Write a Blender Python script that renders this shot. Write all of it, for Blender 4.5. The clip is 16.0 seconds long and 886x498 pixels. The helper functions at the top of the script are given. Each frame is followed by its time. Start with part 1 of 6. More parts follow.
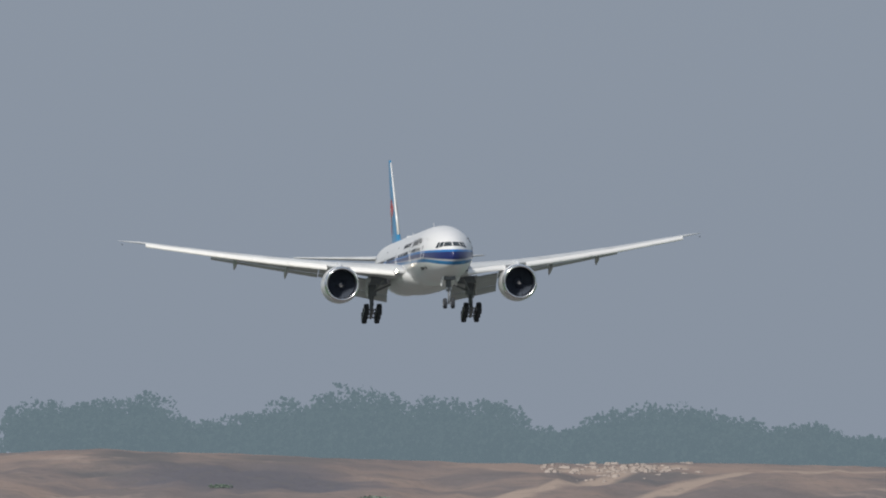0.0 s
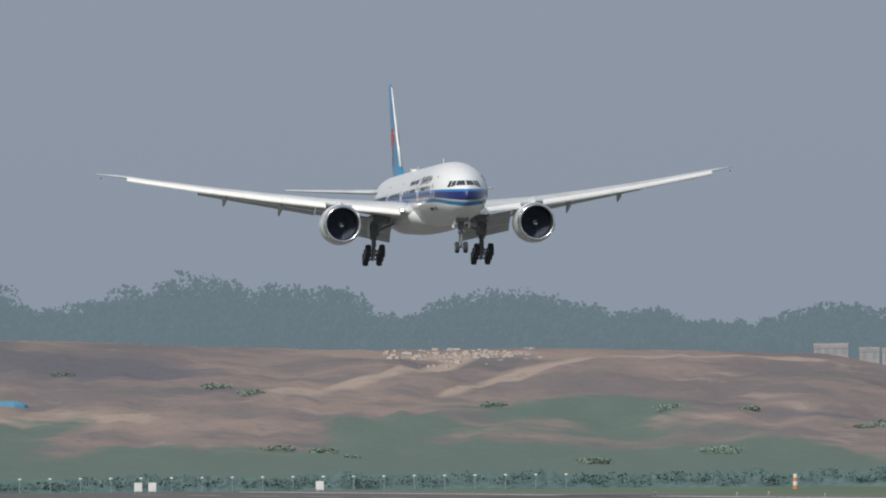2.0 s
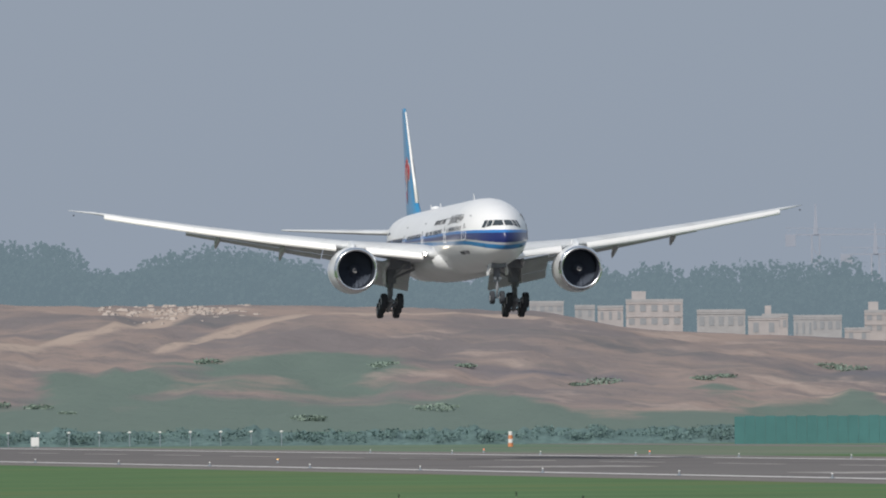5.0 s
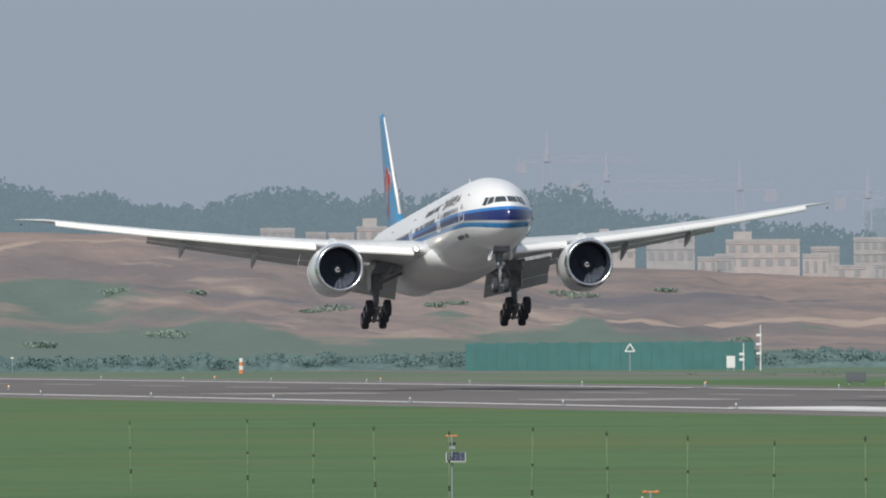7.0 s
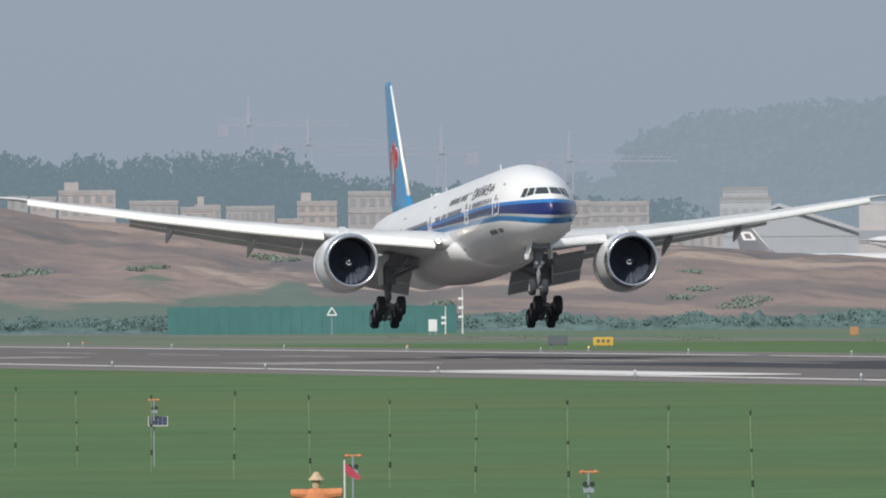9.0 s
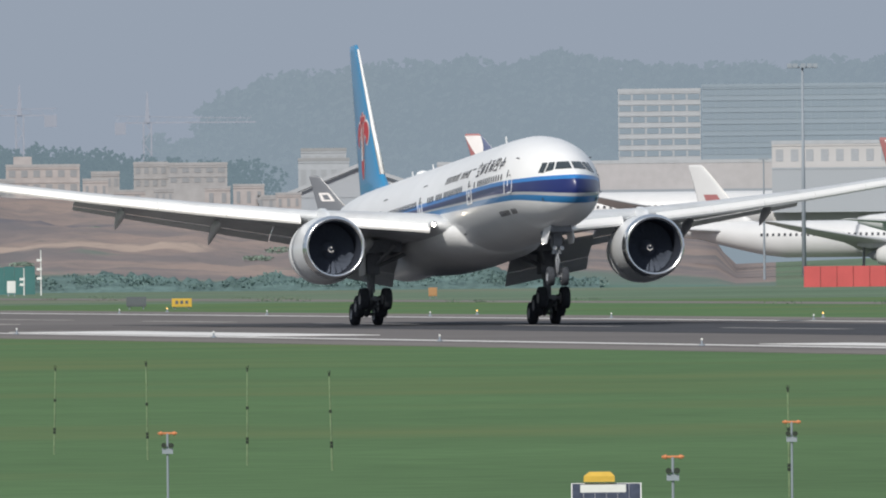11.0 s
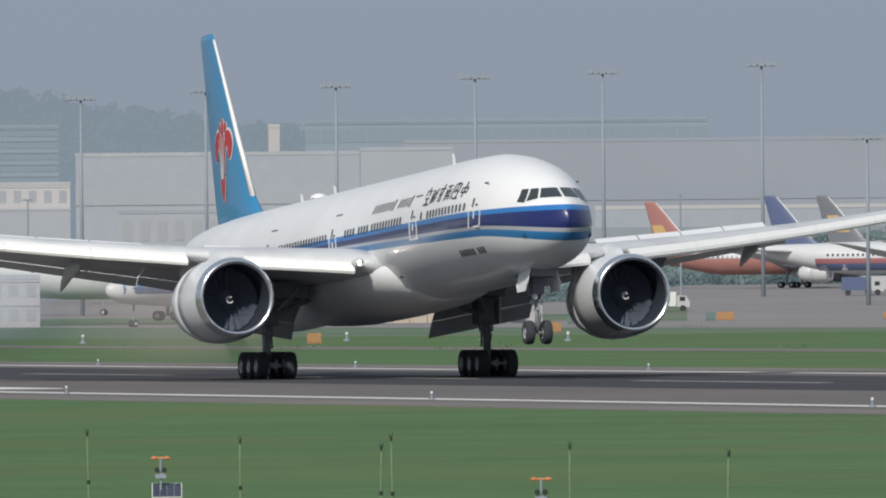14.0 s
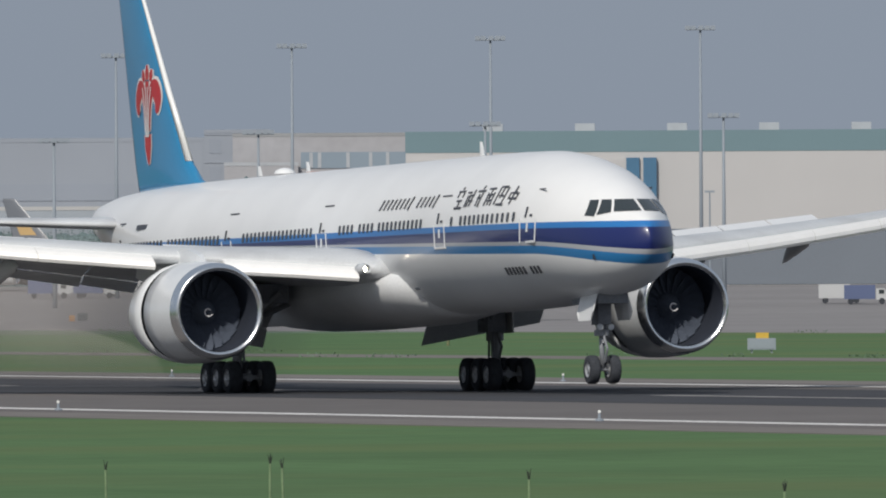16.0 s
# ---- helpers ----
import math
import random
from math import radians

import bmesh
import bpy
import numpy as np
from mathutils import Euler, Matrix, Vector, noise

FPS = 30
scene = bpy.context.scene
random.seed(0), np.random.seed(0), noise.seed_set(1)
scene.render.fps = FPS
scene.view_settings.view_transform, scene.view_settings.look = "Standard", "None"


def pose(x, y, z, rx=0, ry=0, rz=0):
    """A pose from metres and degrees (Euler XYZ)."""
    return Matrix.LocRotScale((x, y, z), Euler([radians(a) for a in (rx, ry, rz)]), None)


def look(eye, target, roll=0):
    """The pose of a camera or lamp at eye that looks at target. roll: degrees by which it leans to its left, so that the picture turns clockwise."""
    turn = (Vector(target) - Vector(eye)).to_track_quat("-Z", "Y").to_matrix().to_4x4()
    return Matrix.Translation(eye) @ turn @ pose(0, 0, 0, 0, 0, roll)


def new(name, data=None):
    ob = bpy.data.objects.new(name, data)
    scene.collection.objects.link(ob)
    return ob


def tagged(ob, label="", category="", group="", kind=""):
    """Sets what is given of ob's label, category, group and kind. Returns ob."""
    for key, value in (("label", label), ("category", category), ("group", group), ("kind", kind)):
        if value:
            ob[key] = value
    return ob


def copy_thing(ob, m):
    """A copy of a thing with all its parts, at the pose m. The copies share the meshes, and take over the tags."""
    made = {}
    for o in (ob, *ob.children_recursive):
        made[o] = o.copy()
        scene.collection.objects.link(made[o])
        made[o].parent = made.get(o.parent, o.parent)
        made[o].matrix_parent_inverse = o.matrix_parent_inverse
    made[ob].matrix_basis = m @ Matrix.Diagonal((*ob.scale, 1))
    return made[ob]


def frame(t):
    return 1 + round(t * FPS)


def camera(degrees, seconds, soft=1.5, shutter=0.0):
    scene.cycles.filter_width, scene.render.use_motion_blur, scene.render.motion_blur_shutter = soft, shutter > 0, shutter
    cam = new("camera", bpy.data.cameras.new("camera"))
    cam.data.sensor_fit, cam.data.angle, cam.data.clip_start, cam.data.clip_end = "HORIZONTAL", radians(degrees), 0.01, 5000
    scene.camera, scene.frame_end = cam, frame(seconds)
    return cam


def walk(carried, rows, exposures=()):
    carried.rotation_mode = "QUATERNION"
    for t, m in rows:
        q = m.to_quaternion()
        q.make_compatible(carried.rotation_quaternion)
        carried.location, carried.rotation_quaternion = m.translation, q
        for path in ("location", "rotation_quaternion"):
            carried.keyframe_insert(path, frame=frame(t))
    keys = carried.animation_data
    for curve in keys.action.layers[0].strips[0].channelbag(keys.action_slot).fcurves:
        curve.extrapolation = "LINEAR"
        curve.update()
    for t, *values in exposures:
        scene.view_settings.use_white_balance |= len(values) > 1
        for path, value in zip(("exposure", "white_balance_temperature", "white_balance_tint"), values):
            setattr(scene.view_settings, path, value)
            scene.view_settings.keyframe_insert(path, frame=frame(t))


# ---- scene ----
cam = camera(3.1221, 16.0, soft=2.0)
EYE_Z = 4.269
# seconds, bearing from the runway's line, tilt, roll
CAMERA_ROWS = ((0, 6.399, 1.133, -0.175),
               (0.5, 6.549, 1.066, -0.210),
               (1, 6.684, 0.957, -0.270),
               (1.5, 6.811, 0.876, -0.433),
               (2, 6.956, 0.729, -0.539),
               (2.5, 7.134, 0.736, -0.553),
               (3, 7.256, 0.720, -0.508),
               (3.2, 7.293, 0.701, -0.509),
               (5.3, 8.074, 0.561, -0.388),
               (5.5, 8.151, 0.553, -0.387),
               (6, 8.414, 0.437, -0.323),
               (6.5, 8.657, 0.354, -0.312),
               (7, 8.903, 0.306, -0.358),
               (7.5, 9.134, 0.312, -0.366),
               (8, 9.363, 0.266, -0.380),
               (8.5, 9.623, 0.183, -0.475),
               (9, 9.953, 0.171, -0.450),
               (9.5, 10.223, 0.139, -0.510),
               (9.7, 10.343, 0.107, -0.511),
               (11.8, 12.243, 0.008, -0.599),
               (12, 12.447, 0.008, -0.617),
               (12.5, 12.974, 0.021, -0.780),
               (13, 13.456, 0.034, -0.654),
               (13.5, 14.053, 0.078, -0.573),
               (14, 14.762, 0.142, -0.538),
               (14.5, 15.373, 0.127, -0.479),
               (15, 16.046, 0.146, -0.395),
               (15.5, 16.754, 0.134, -0.354),
               (16, 17.629, 0.131, -0.337))
walk(cam, [(t, pose(0, 0, EYE_Z, 90 + e, 0, -b) @ pose(0, 0, 0, 0, 0, r)) for t, b, e, r in CAMERA_ROWS],
     exposures=((0.0, -0.14), (3.0, -0.03), (7.0, 0.14), (9.5, 0.16), (12.0, 0.13), (13.5, 0.04), (16.0, -0.13)))

# ---- world and sun ----
SUN_EL, SUN_AZ = 38.0, 215.0  # azimuth clockwise from +Y
world = bpy.data.worlds.new("world")
scene.world = world
world.use_nodes = True
wn = world.node_tree
wn.nodes.clear()
w_out = wn.nodes.new("ShaderNodeOutputWorld")
w_bg = wn.nodes.new("ShaderNodeBackground")
w_sky = wn.nodes.new("ShaderNodeTexSky")
w_sky.sky_type, w_sky.sun_disc = "NISHITA", False
w_sky.sun_elevation, w_sky.sun_rotation = radians(SUN_EL), radians(SUN_AZ)
w_sky.dust_density, w_sky.air_density = 4.0, 1.0
w_mix = wn.nodes.new("ShaderNodeMix")
w_mix.data_type = "RGBA"
w_mix.inputs[0].default_value = 0.88  # thick summer haze
w_mix.inputs[7].default_value = (3.38, 3.95, 4.85, 1)
wn.links.new(w_sky.outputs[0], w_mix.inputs[6])
wn.links.new(w_mix.outputs[2], w_bg.inputs[0])
w_bg.inputs[1].default_value = 0.09
wn.links.new(w_bg.outputs[0], w_out.inputs[0])

sun_data = bpy.data.lights.new("sun", "SUN")
sun_data.energy, sun_data.angle, sun_data.color = 3.05, radians(1.2), (1.0, 0.95, 0.87)
sun_ob = new("sun", sun_data)
_s = Vector((math.sin(radians(SUN_AZ)) * math.cos(radians(SUN_EL)), math.cos(radians(SUN_AZ)) * math.cos(radians(SUN_EL)), math.sin(radians(SUN_EL))))
sun_ob.matrix_world = look(_s * 300, (0, 0, 0))


# ---- materials ----
def mat(name, color, rough=0.6, metal=0.0, var=0.12, scale=1.0, fine=12.0, bump=0.0, spec=0.5, dirt=None, dirt_amount=0.0, coat=0.0, glow=None):
    m = bpy.data.materials.new(name)
    m.use_nodes = True
    nt = m.node_tree
    b = nt.nodes["Principled BSDF"]
    tc = nt.nodes.new("ShaderNodeTexCoord")
    n1 = nt.nodes.new("ShaderNodeTexNoise")
    n1.inputs["Scale"].default_value, n1.inputs["Detail"].default_value = scale, 4
    n2 = nt.nodes.new("ShaderNodeTexNoise")
    n2.inputs["Scale"].default_value, n2.inputs["Detail"].default_value = fine, 3
    for n in (n1, n2):
        nt.links.new(tc.outputs["Object"], n.inputs["Vector"])
    add = nt.nodes.new("ShaderNodeMath")
    add.operation = "ADD"
    nt.links.new(n1.outputs[0], add.inputs[0])
    nt.links.new(n2.outputs[0], add.inputs[1])
    ramp = nt.nodes.new("ShaderNodeMapRange")
    ramp.inputs[1].default_value, ramp.inputs[2].default_value = 0.7, 1.3
    ramp.inputs[3].default_value, ramp.inputs[4].default_value = 1 - var, 1 + var
    nt.links.new(add.outputs[0], ramp.inputs[0])
    mul = nt.nodes.new("ShaderNodeVectorMath")
    mul.operation = "SCALE"
    nt.links.new(ramp.outputs[0], mul.inputs["Scale"])
    mul.inputs[0].default_value = color
    last = mul.outputs[0]
    if dirt:
        n3 = nt.nodes.new("ShaderNodeTexNoise")
        n3.inputs["Scale"].default_value, n3.inputs["Detail"].default_value = scale * 0.45, 6
        nt.links.new(tc.outputs["Object"], n3.inputs["Vector"])
        r3 = nt.nodes.new("ShaderNodeMapRange")
        r3.inputs[1].default_value, r3.inputs[2].default_value = 0.48, 0.66
        r3.inputs[3].default_value, r3.inputs[4].default_value = 0.0, dirt_amount
        nt.links.new(n3.outputs[0], r3.inputs[0])
        mx = nt.nodes.new("ShaderNodeMix")
        mx.data_type = "RGBA"
        nt.links.new(r3.outputs[0], mx.inputs[0])
        nt.links.new(last, mx.inputs[6])
        mx.inputs[7].default_value = (*dirt, 1)
        last = mx.outputs[2]
    nt.links.new(last, b.inputs["Base Color"])
    b.inputs["Roughness"].default_value, b.inputs["Metallic"].default_value = rough, metal
    b.inputs["Specular IOR Level"].default_value = spec
    b.inputs["Coat Weight"].default_value = coat
    if bump:
        bp = nt.nodes.new("ShaderNodeBump")
        bp.inputs["Strength"].default_value, bp.inputs["Distance"].default_value = bump, 0.3 / max(scale, 0.01) * 0.2
        nt.links.new(add.outputs[0], bp.inputs["Height"])
        nt.links.new(bp.outputs[0], b.inputs["Normal"])
    if glow:
        b.inputs["Emission Color"].default_value = (*glow[:3], 1)
        b.inputs["Emission Strength"].default_value = glow[3]
    return m


def fuselage_paint():
    """White upper, pale grey belly and the cheatline: sky blue, deep blue, thin grey, sky blue."""
    m = bpy.data.materials.new("fuselage_paint")
    m.use_nodes = True
    nt = m.node_tree
    b = nt.nodes["Principled BSDF"]
    tc = nt.nodes.new("ShaderNodeTexCoord")
    sp = nt.nodes.new("ShaderNodeSeparateXYZ")
    nt.links.new(tc.outputs["Object"], sp.inputs[0])

    def op(kind, a, c):
        n = nt.nodes.new("ShaderNodeMath")
        n.operation = kind
        for i, v in enumerate((a, c)):
            if isinstance(v, (int, float)):
                n.inputs[i].default_value = v
            else:
                nt.links.new(v, n.inputs[i])
        return n.outputs[0]

    F, Z = op("MULTIPLY", sp.outputs[1], -1.0), sp.outputs[2]
    drop = op("MULTIPLY", op("POWER", op("MAXIMUM", op("SUBTRACT", F, 29.0), 0.0), 1.5), 0.02)

    def edge(base, slope, k):
        return op("SUBTRACT", op("ADD", op("MULTIPLY", F, -slope), base), op("MULTIPLY", drop, k))

    def above(line):
        return op("GREATER_THAN", Z, line)

    ahead = op("GREATER_THAN", F, -24.0)
    base = (0.88, 0.89, 0.90)
    layers = [  # from the belly upward
        (edge(5.58, 0.0225, 1.45), (0.03, 0.20, 0.46)),
        (edge(5.84, 0.0205, 1.2), (0.42, 0.44, 0.48)),
        (edge(5.93, 0.0182, 1.1), (0.012, 0.022, 0.13)),
        (edge(6.13, 0.0078, 0.2), (0.025, 0.19, 0.52)),
        (edge(6.36, 0.0078, 0.15), (0.90, 0.90, 0.90)),
    ]
    n1 = nt.nodes.new("ShaderNodeTexNoise")
    n1.inputs["Scale"].default_value, n1.inputs["Detail"].default_value = 0.35, 5
    nt.links.new(tc.outputs["Object"], n1.inputs["Vector"])
    grime = nt.nodes.new("ShaderNodeMapRange")
    grime.inputs[3].default_value, grime.inputs[4].default_value = 0.9, 1.06
    nt.links.new(n1.outputs[0], grime.inputs[0])
    last = None
    for i, (line, col) in enumerate(layers):
        fac = above(line) if i == len(layers) - 1 else op("MULTIPLY", above(line), ahead)
        mx = nt.nodes.new("ShaderNodeMix")
        mx.data_type = "RGBA"
        nt.links.new(fac, mx.inputs[0])
        if last is None:
            mx.inputs[6].default_value = (*base, 1)
        else:
            nt.links.new(last, mx.inputs[6])
        mx.inputs[7].default_value = (*col, 1)
        last = mx.outputs[2]
    mul = nt.nodes.new("ShaderNodeVectorMath")
    mul.operation = "SCALE"
    nt.links.new(last, mul.inputs[0])
    nt.links.new(grime.outputs[0], mul.inputs["Scale"])
    nt.links.new(mul.outputs[0], b.inputs["Base Color"])
    b.inputs["Roughness"].default_value = 0.34
    b.inputs["Coat Weight"].default_value = 0.3
    b.inputs["Coat Roughness"].default_value = 0.08
    return m


M_HULL = fuselage_paint()
M_WHITE = mat("aircraft_white", (0.82, 0.83, 0.84), 0.35, var=0.04, scale=0.4, coat=0.3)
M_WINGGREY = mat("wing_grey", (0.60, 0.62, 0.64), 0.4, var=0.08, scale=0.6, dirt=(0.36, 0.36, 0.37), dirt_amount=0.4)
M_UNDER = mat("wing_underside_grey", (0.56, 0.57, 0.59), 0.5, var=0.08, scale=0.6)
M_METAL = mat("polished_aluminium", (0.86, 0.87, 0.88), 0.22, 1.0, var=0.04, scale=2)
M_SLAT = mat("slat_aluminium", (0.93, 0.92, 0.90), 0.32, 0.1, var=0.04, scale=1)
M_COWL = mat("nacelle_paint", (0.74, 0.76, 0.78), 0.32, var=0.05, scale=0.8, coat=0.3)
# even navy of the hazy inlet shade put into disc and fan colour
M_DARKIN = mat("shaded_inlet", (0.11, 0.13, 0.17), 0.9, var=0.1, scale=3)
M_FAN = mat("shaded_fan_blade", (0.105, 0.124, 0.165), 0.95, 0.0, var=0.06, scale=4, spec=0.1)
M_TYRE = mat("tyre_rubber", (0.055, 0.06, 0.07), 0.95, var=0.2, scale=4, spec=0.15)
M_RIM = mat("wheel_rim", (0.55, 0.56, 0.58), 0.4, 0.6, var=0.1, scale=6)
M_STRUT = mat("gear_strut", (0.27, 0.285, 0.31), 0.5, 0.1, var=0.15, scale=4)
# well tone lifted and blued to stand for haze over dark recesses
M_WELL = mat("gear_well", (0.22, 0.235, 0.265), 0.8, var=0.2, scale=2)
M_GLASS = mat("cockpit_glass", (0.035, 0.045, 0.05), 0.08, var=0.05, spec=0.7)
M_PANE = mat("cabin_pane", (0.05, 0.055, 0.065), 0.15, var=0.1)
M_LINE = mat("dark_marking", (0.06, 0.065, 0.08), 0.5, var=0.05)
M_DOORLINE = mat("door_outline", (0.88, 0.89, 0.9), 0.4, var=0.03)
M_FIN = mat("fin_blue", (0.016, 0.235, 0.475), 0.3, var=0.06, scale=0.4, coat=0.4)
M_RED = mat("emblem_red", (0.50, 0.025, 0.03), 0.4, var=0.05)
M_EMWHITE = mat("emblem_white", (0.82, 0.8, 0.8), 0.4, var=0.03)
M_LIGHT = mat("landing_light_glow", (1, 0.9, 0.75), 0.3, var=0.0, glow=(1.0, 0.86, 0.66, 30.0))


# ---- mesh helpers ----
def part(name, bm, material, parent, label="", smooth=False, kind=""):
    me = bpy.data.meshes.new(name)
    if smooth:
        for f in bm.faces:
            f.smooth = True
    bm.normal_update()
    bm.to_mesh(me)
    bm.free()
    for m in (material if isinstance(material, (list, tuple)) else [material]):
        me.materials.append(m)
    ob = new(name, me)
    if parent is not None:
        ob.parent = parent
    return tagged(ob, label, kind=kind) if (label or kind) else ob


def raw(name, verts, faces, material, parent=None, smooth=False, mats=None):
    me = bpy.data.meshes.new(name)
    me.from_pydata([tuple(v) for v in verts], [], faces)
    for m in (material if isinstance(material, (list, tuple)) else [material]):
        me.materials.append(m)
    if mats is not None:
        me.polygons.foreach_set("material_index", np.array(mats, dtype=np.int32))
    if smooth:
        me.polygons.foreach_set("use_smooth", np.ones(len(faces), dtype=bool))
    me.update()
    ob = new(name, me)
    if parent is not None:
        ob.parent = parent
    return ob


def loft(bm, rings, caps=True, closed=True):
    rows = [[bm.verts.new(p) for p in ring] for ring in rings]
    n = len(rows[0])
    for a, b in zip(rows, rows[1:]):
        for i in range(n if closed else n - 1):
            j = (i + 1) % n
            bm.faces.new((a[i], a[j], b[j], b[i]))
    if caps:
        bm.faces.new(rows[0][::-1])
        bm.faces.new(rows[-1])
    bmesh.ops.recalc_face_normals(bm, faces=bm.faces)
    return bm


def box(bm, x0, x1, y0, y1, z0, z1, m=None):
    vs = [Vector((x, y, z)) for x in (x0, x1) for y in (y0, y1) for z in (z0, z1)]
    vs = [bm.verts.new(m @ v if m else v) for v in vs]
    for f in ((0, 1, 3, 2), (4, 6, 7, 5), (0, 4, 5, 1), (2, 3, 7, 6), (0, 2, 6, 4), (1, 5, 7, 3)):
        bm.faces.new([vs[i] for i in f])
    bmesh.ops.recalc_face_normals(bm, faces=bm.faces)
    return bm


def tube(bm, p, q, r0, r1=None, n=10):
    p, q = Vector(p), Vector(q)
    r1 = r0 if r1 is None else r1
    d = (q - p).normalized()
    a = d.orthogonal().normalized()
    b = d.cross(a)
    ring = lambda c, r: [c + r * (a * math.cos(2 * math.pi * i / n) + b * math.sin(2 * math.pi * i / n)) for i in range(n)]
    return loft(bm, [ring(p, r0), ring(q, r1)])


def lathe(bm, profile, centre, axis="y", n=40, caps=False):
    """profile: (along, radius); the axis runs along -Y (forward) or along X or up Z."""
    rings = []
    for s, r in profile:
        ring = []
        for i in range(n):
            c, d = math.cos(2 * math.pi * i / n) * r, math.sin(2 * math.pi * i / n) * r
            v = {"y": (c, -s, d), "x": (s, c, d), "z": (c, d, s)}[axis]
            ring.append(Vector(centre) + Vector(v))
        rings.append(ring)
    return loft(bm, rings, caps=caps)


def P(F, R, U):
    """Aircraft station: metres forward of the main gear, to the right, up."""
    return Vector((-R, -F, U))


def curve(xs, ys):
    return lambda x: float(np.interp(x, xs, ys))


# ---- the airliner ----
ZC = 6.05
_s = (0, .12, .4, .9, 1.6, 2.3, 3.0, 3.8, 5, 6.5, 8.5, 10.5, 14, 51.4, 55.4, 59.4, 63.4, 67.4, 70.4, 72.0)
_top = (5.40, 5.80, 6.09, 6.42, 6.78, 7.11, 7.45, 7.75, 8.12, 8.47, 8.80, 9.00, 9.08, 9.06, 9.05, 9.02, 8.94, 8.78, 8.5, 8.2)
_bot = (5.20, 4.84, 4.50, 4.15, 3.83, 3.61, 3.44, 3.32, 3.24, 3.17, 3.05, 2.94, 2.86, 2.86, 3.32, 4.15, 5.1, 6.1, 6.9, 7.4)
_wid = (.03, .26, .62, 1.02, 1.42, 1.70, 1.92, 2.12, 2.42, 2.72, 2.94, 3.06, 3.1, 3.1, 3.0, 2.68, 2.15, 1.45, .85, .35)
NOSE = 35.5
top_at, bot_at, wid_at = curve(_s, _top), curve(_s, _bot), curve(_s, _wid)


def hull_point(F, ang, out=0.0):
    """A point of the hull at station F; ang 0 is the right side, 90 the crown."""
    s = NOSE - F
    t, b, w = top_at(s), bot_at(s), wid_at(s)
    # the widest line sits nearer the chin at the nose
    mid = b + (t - b) * (0.5 if s > 9 else 0.42 + 0.08 * s / 9)
    c, d = math.cos(radians(ang)), math.sin(radians(ang))
    hz = (t - mid) if d > 0 else (mid - b)
    return P(F, (w + out) * c, mid + (hz + out) * d)


def wing_shape(side):
    """Stations: R, leading edge F, chord, z of the leading edge, thickness ratio, twist."""
    return [(2.6, 11.9, 13.6, 4.45, .13, 2.0), (3.6, 11.2, 12.9, 4.62, .13, 2.0), (6.5, 9.1, 10.9, 5.02, .12, 1.5), (10.0, 6.8, 8.6, 5.45, .11, 1.0),
            (16, 2.9, 6.7, 6.32, .105, 0.5), (22, -1.0, 4.9, 7.28, .10, 0), (28, -4.9, 3.2, 8.35, .10, -1), (30.4, -6.6, 2.4, 8.8, .10, -1.5),
            (31.5, -8.2, 1.5, 9.0, .09, -2), (32.35, -10.2, .5, 9.2, .09, -2)]


def airfoil(chord, thick, n=12, camber=.02):
    """Points round a section: (back from the leading edge, up)."""
    up, lo = [], []
    for i in range(n + 1):
        x = (1 - math.cos(math.pi * i / n)) / 2
        y = 5 * thick * (.2969 * math.sqrt(x) - .126 * x - .3516 * x * x + .2843 * x ** 3 - .1015 * x ** 4)
        cam_ = camber * 4 * x * (1 - x)
        up.append((x * chord, (y + cam_) * chord))
        lo.append((x * chord, (-y * (0.8 if camber else 1.0) + cam_) * chord))
    return up + lo[-2:0:-1]


def wing_at(side, R):
    st = wing_shape(side)
    rs = [s[0] for s in st]
    return [float(np.interp(R, rs, [s[k] for s in st])) for k in range(1, 6)]


def surf(stations, side, cut0=0.0, cut1=1.0, grow=0.0):
    """Loft of a wing-like surface."""
    rings = []
    for R, F, ch, z, th, tw in stations:
        ring = []
        for bx, u in airfoil(ch, th):
            bx = min(max(bx, cut0 * ch), cut1 * ch)
            a = radians(tw)
            ring.append(P(F - bx * math.cos(a) - u * math.sin(a) * 0, side * R, z + u - bx * math.sin(a) * -0 - bx * math.sin(a)))
        rings.append(ring)
    return rings


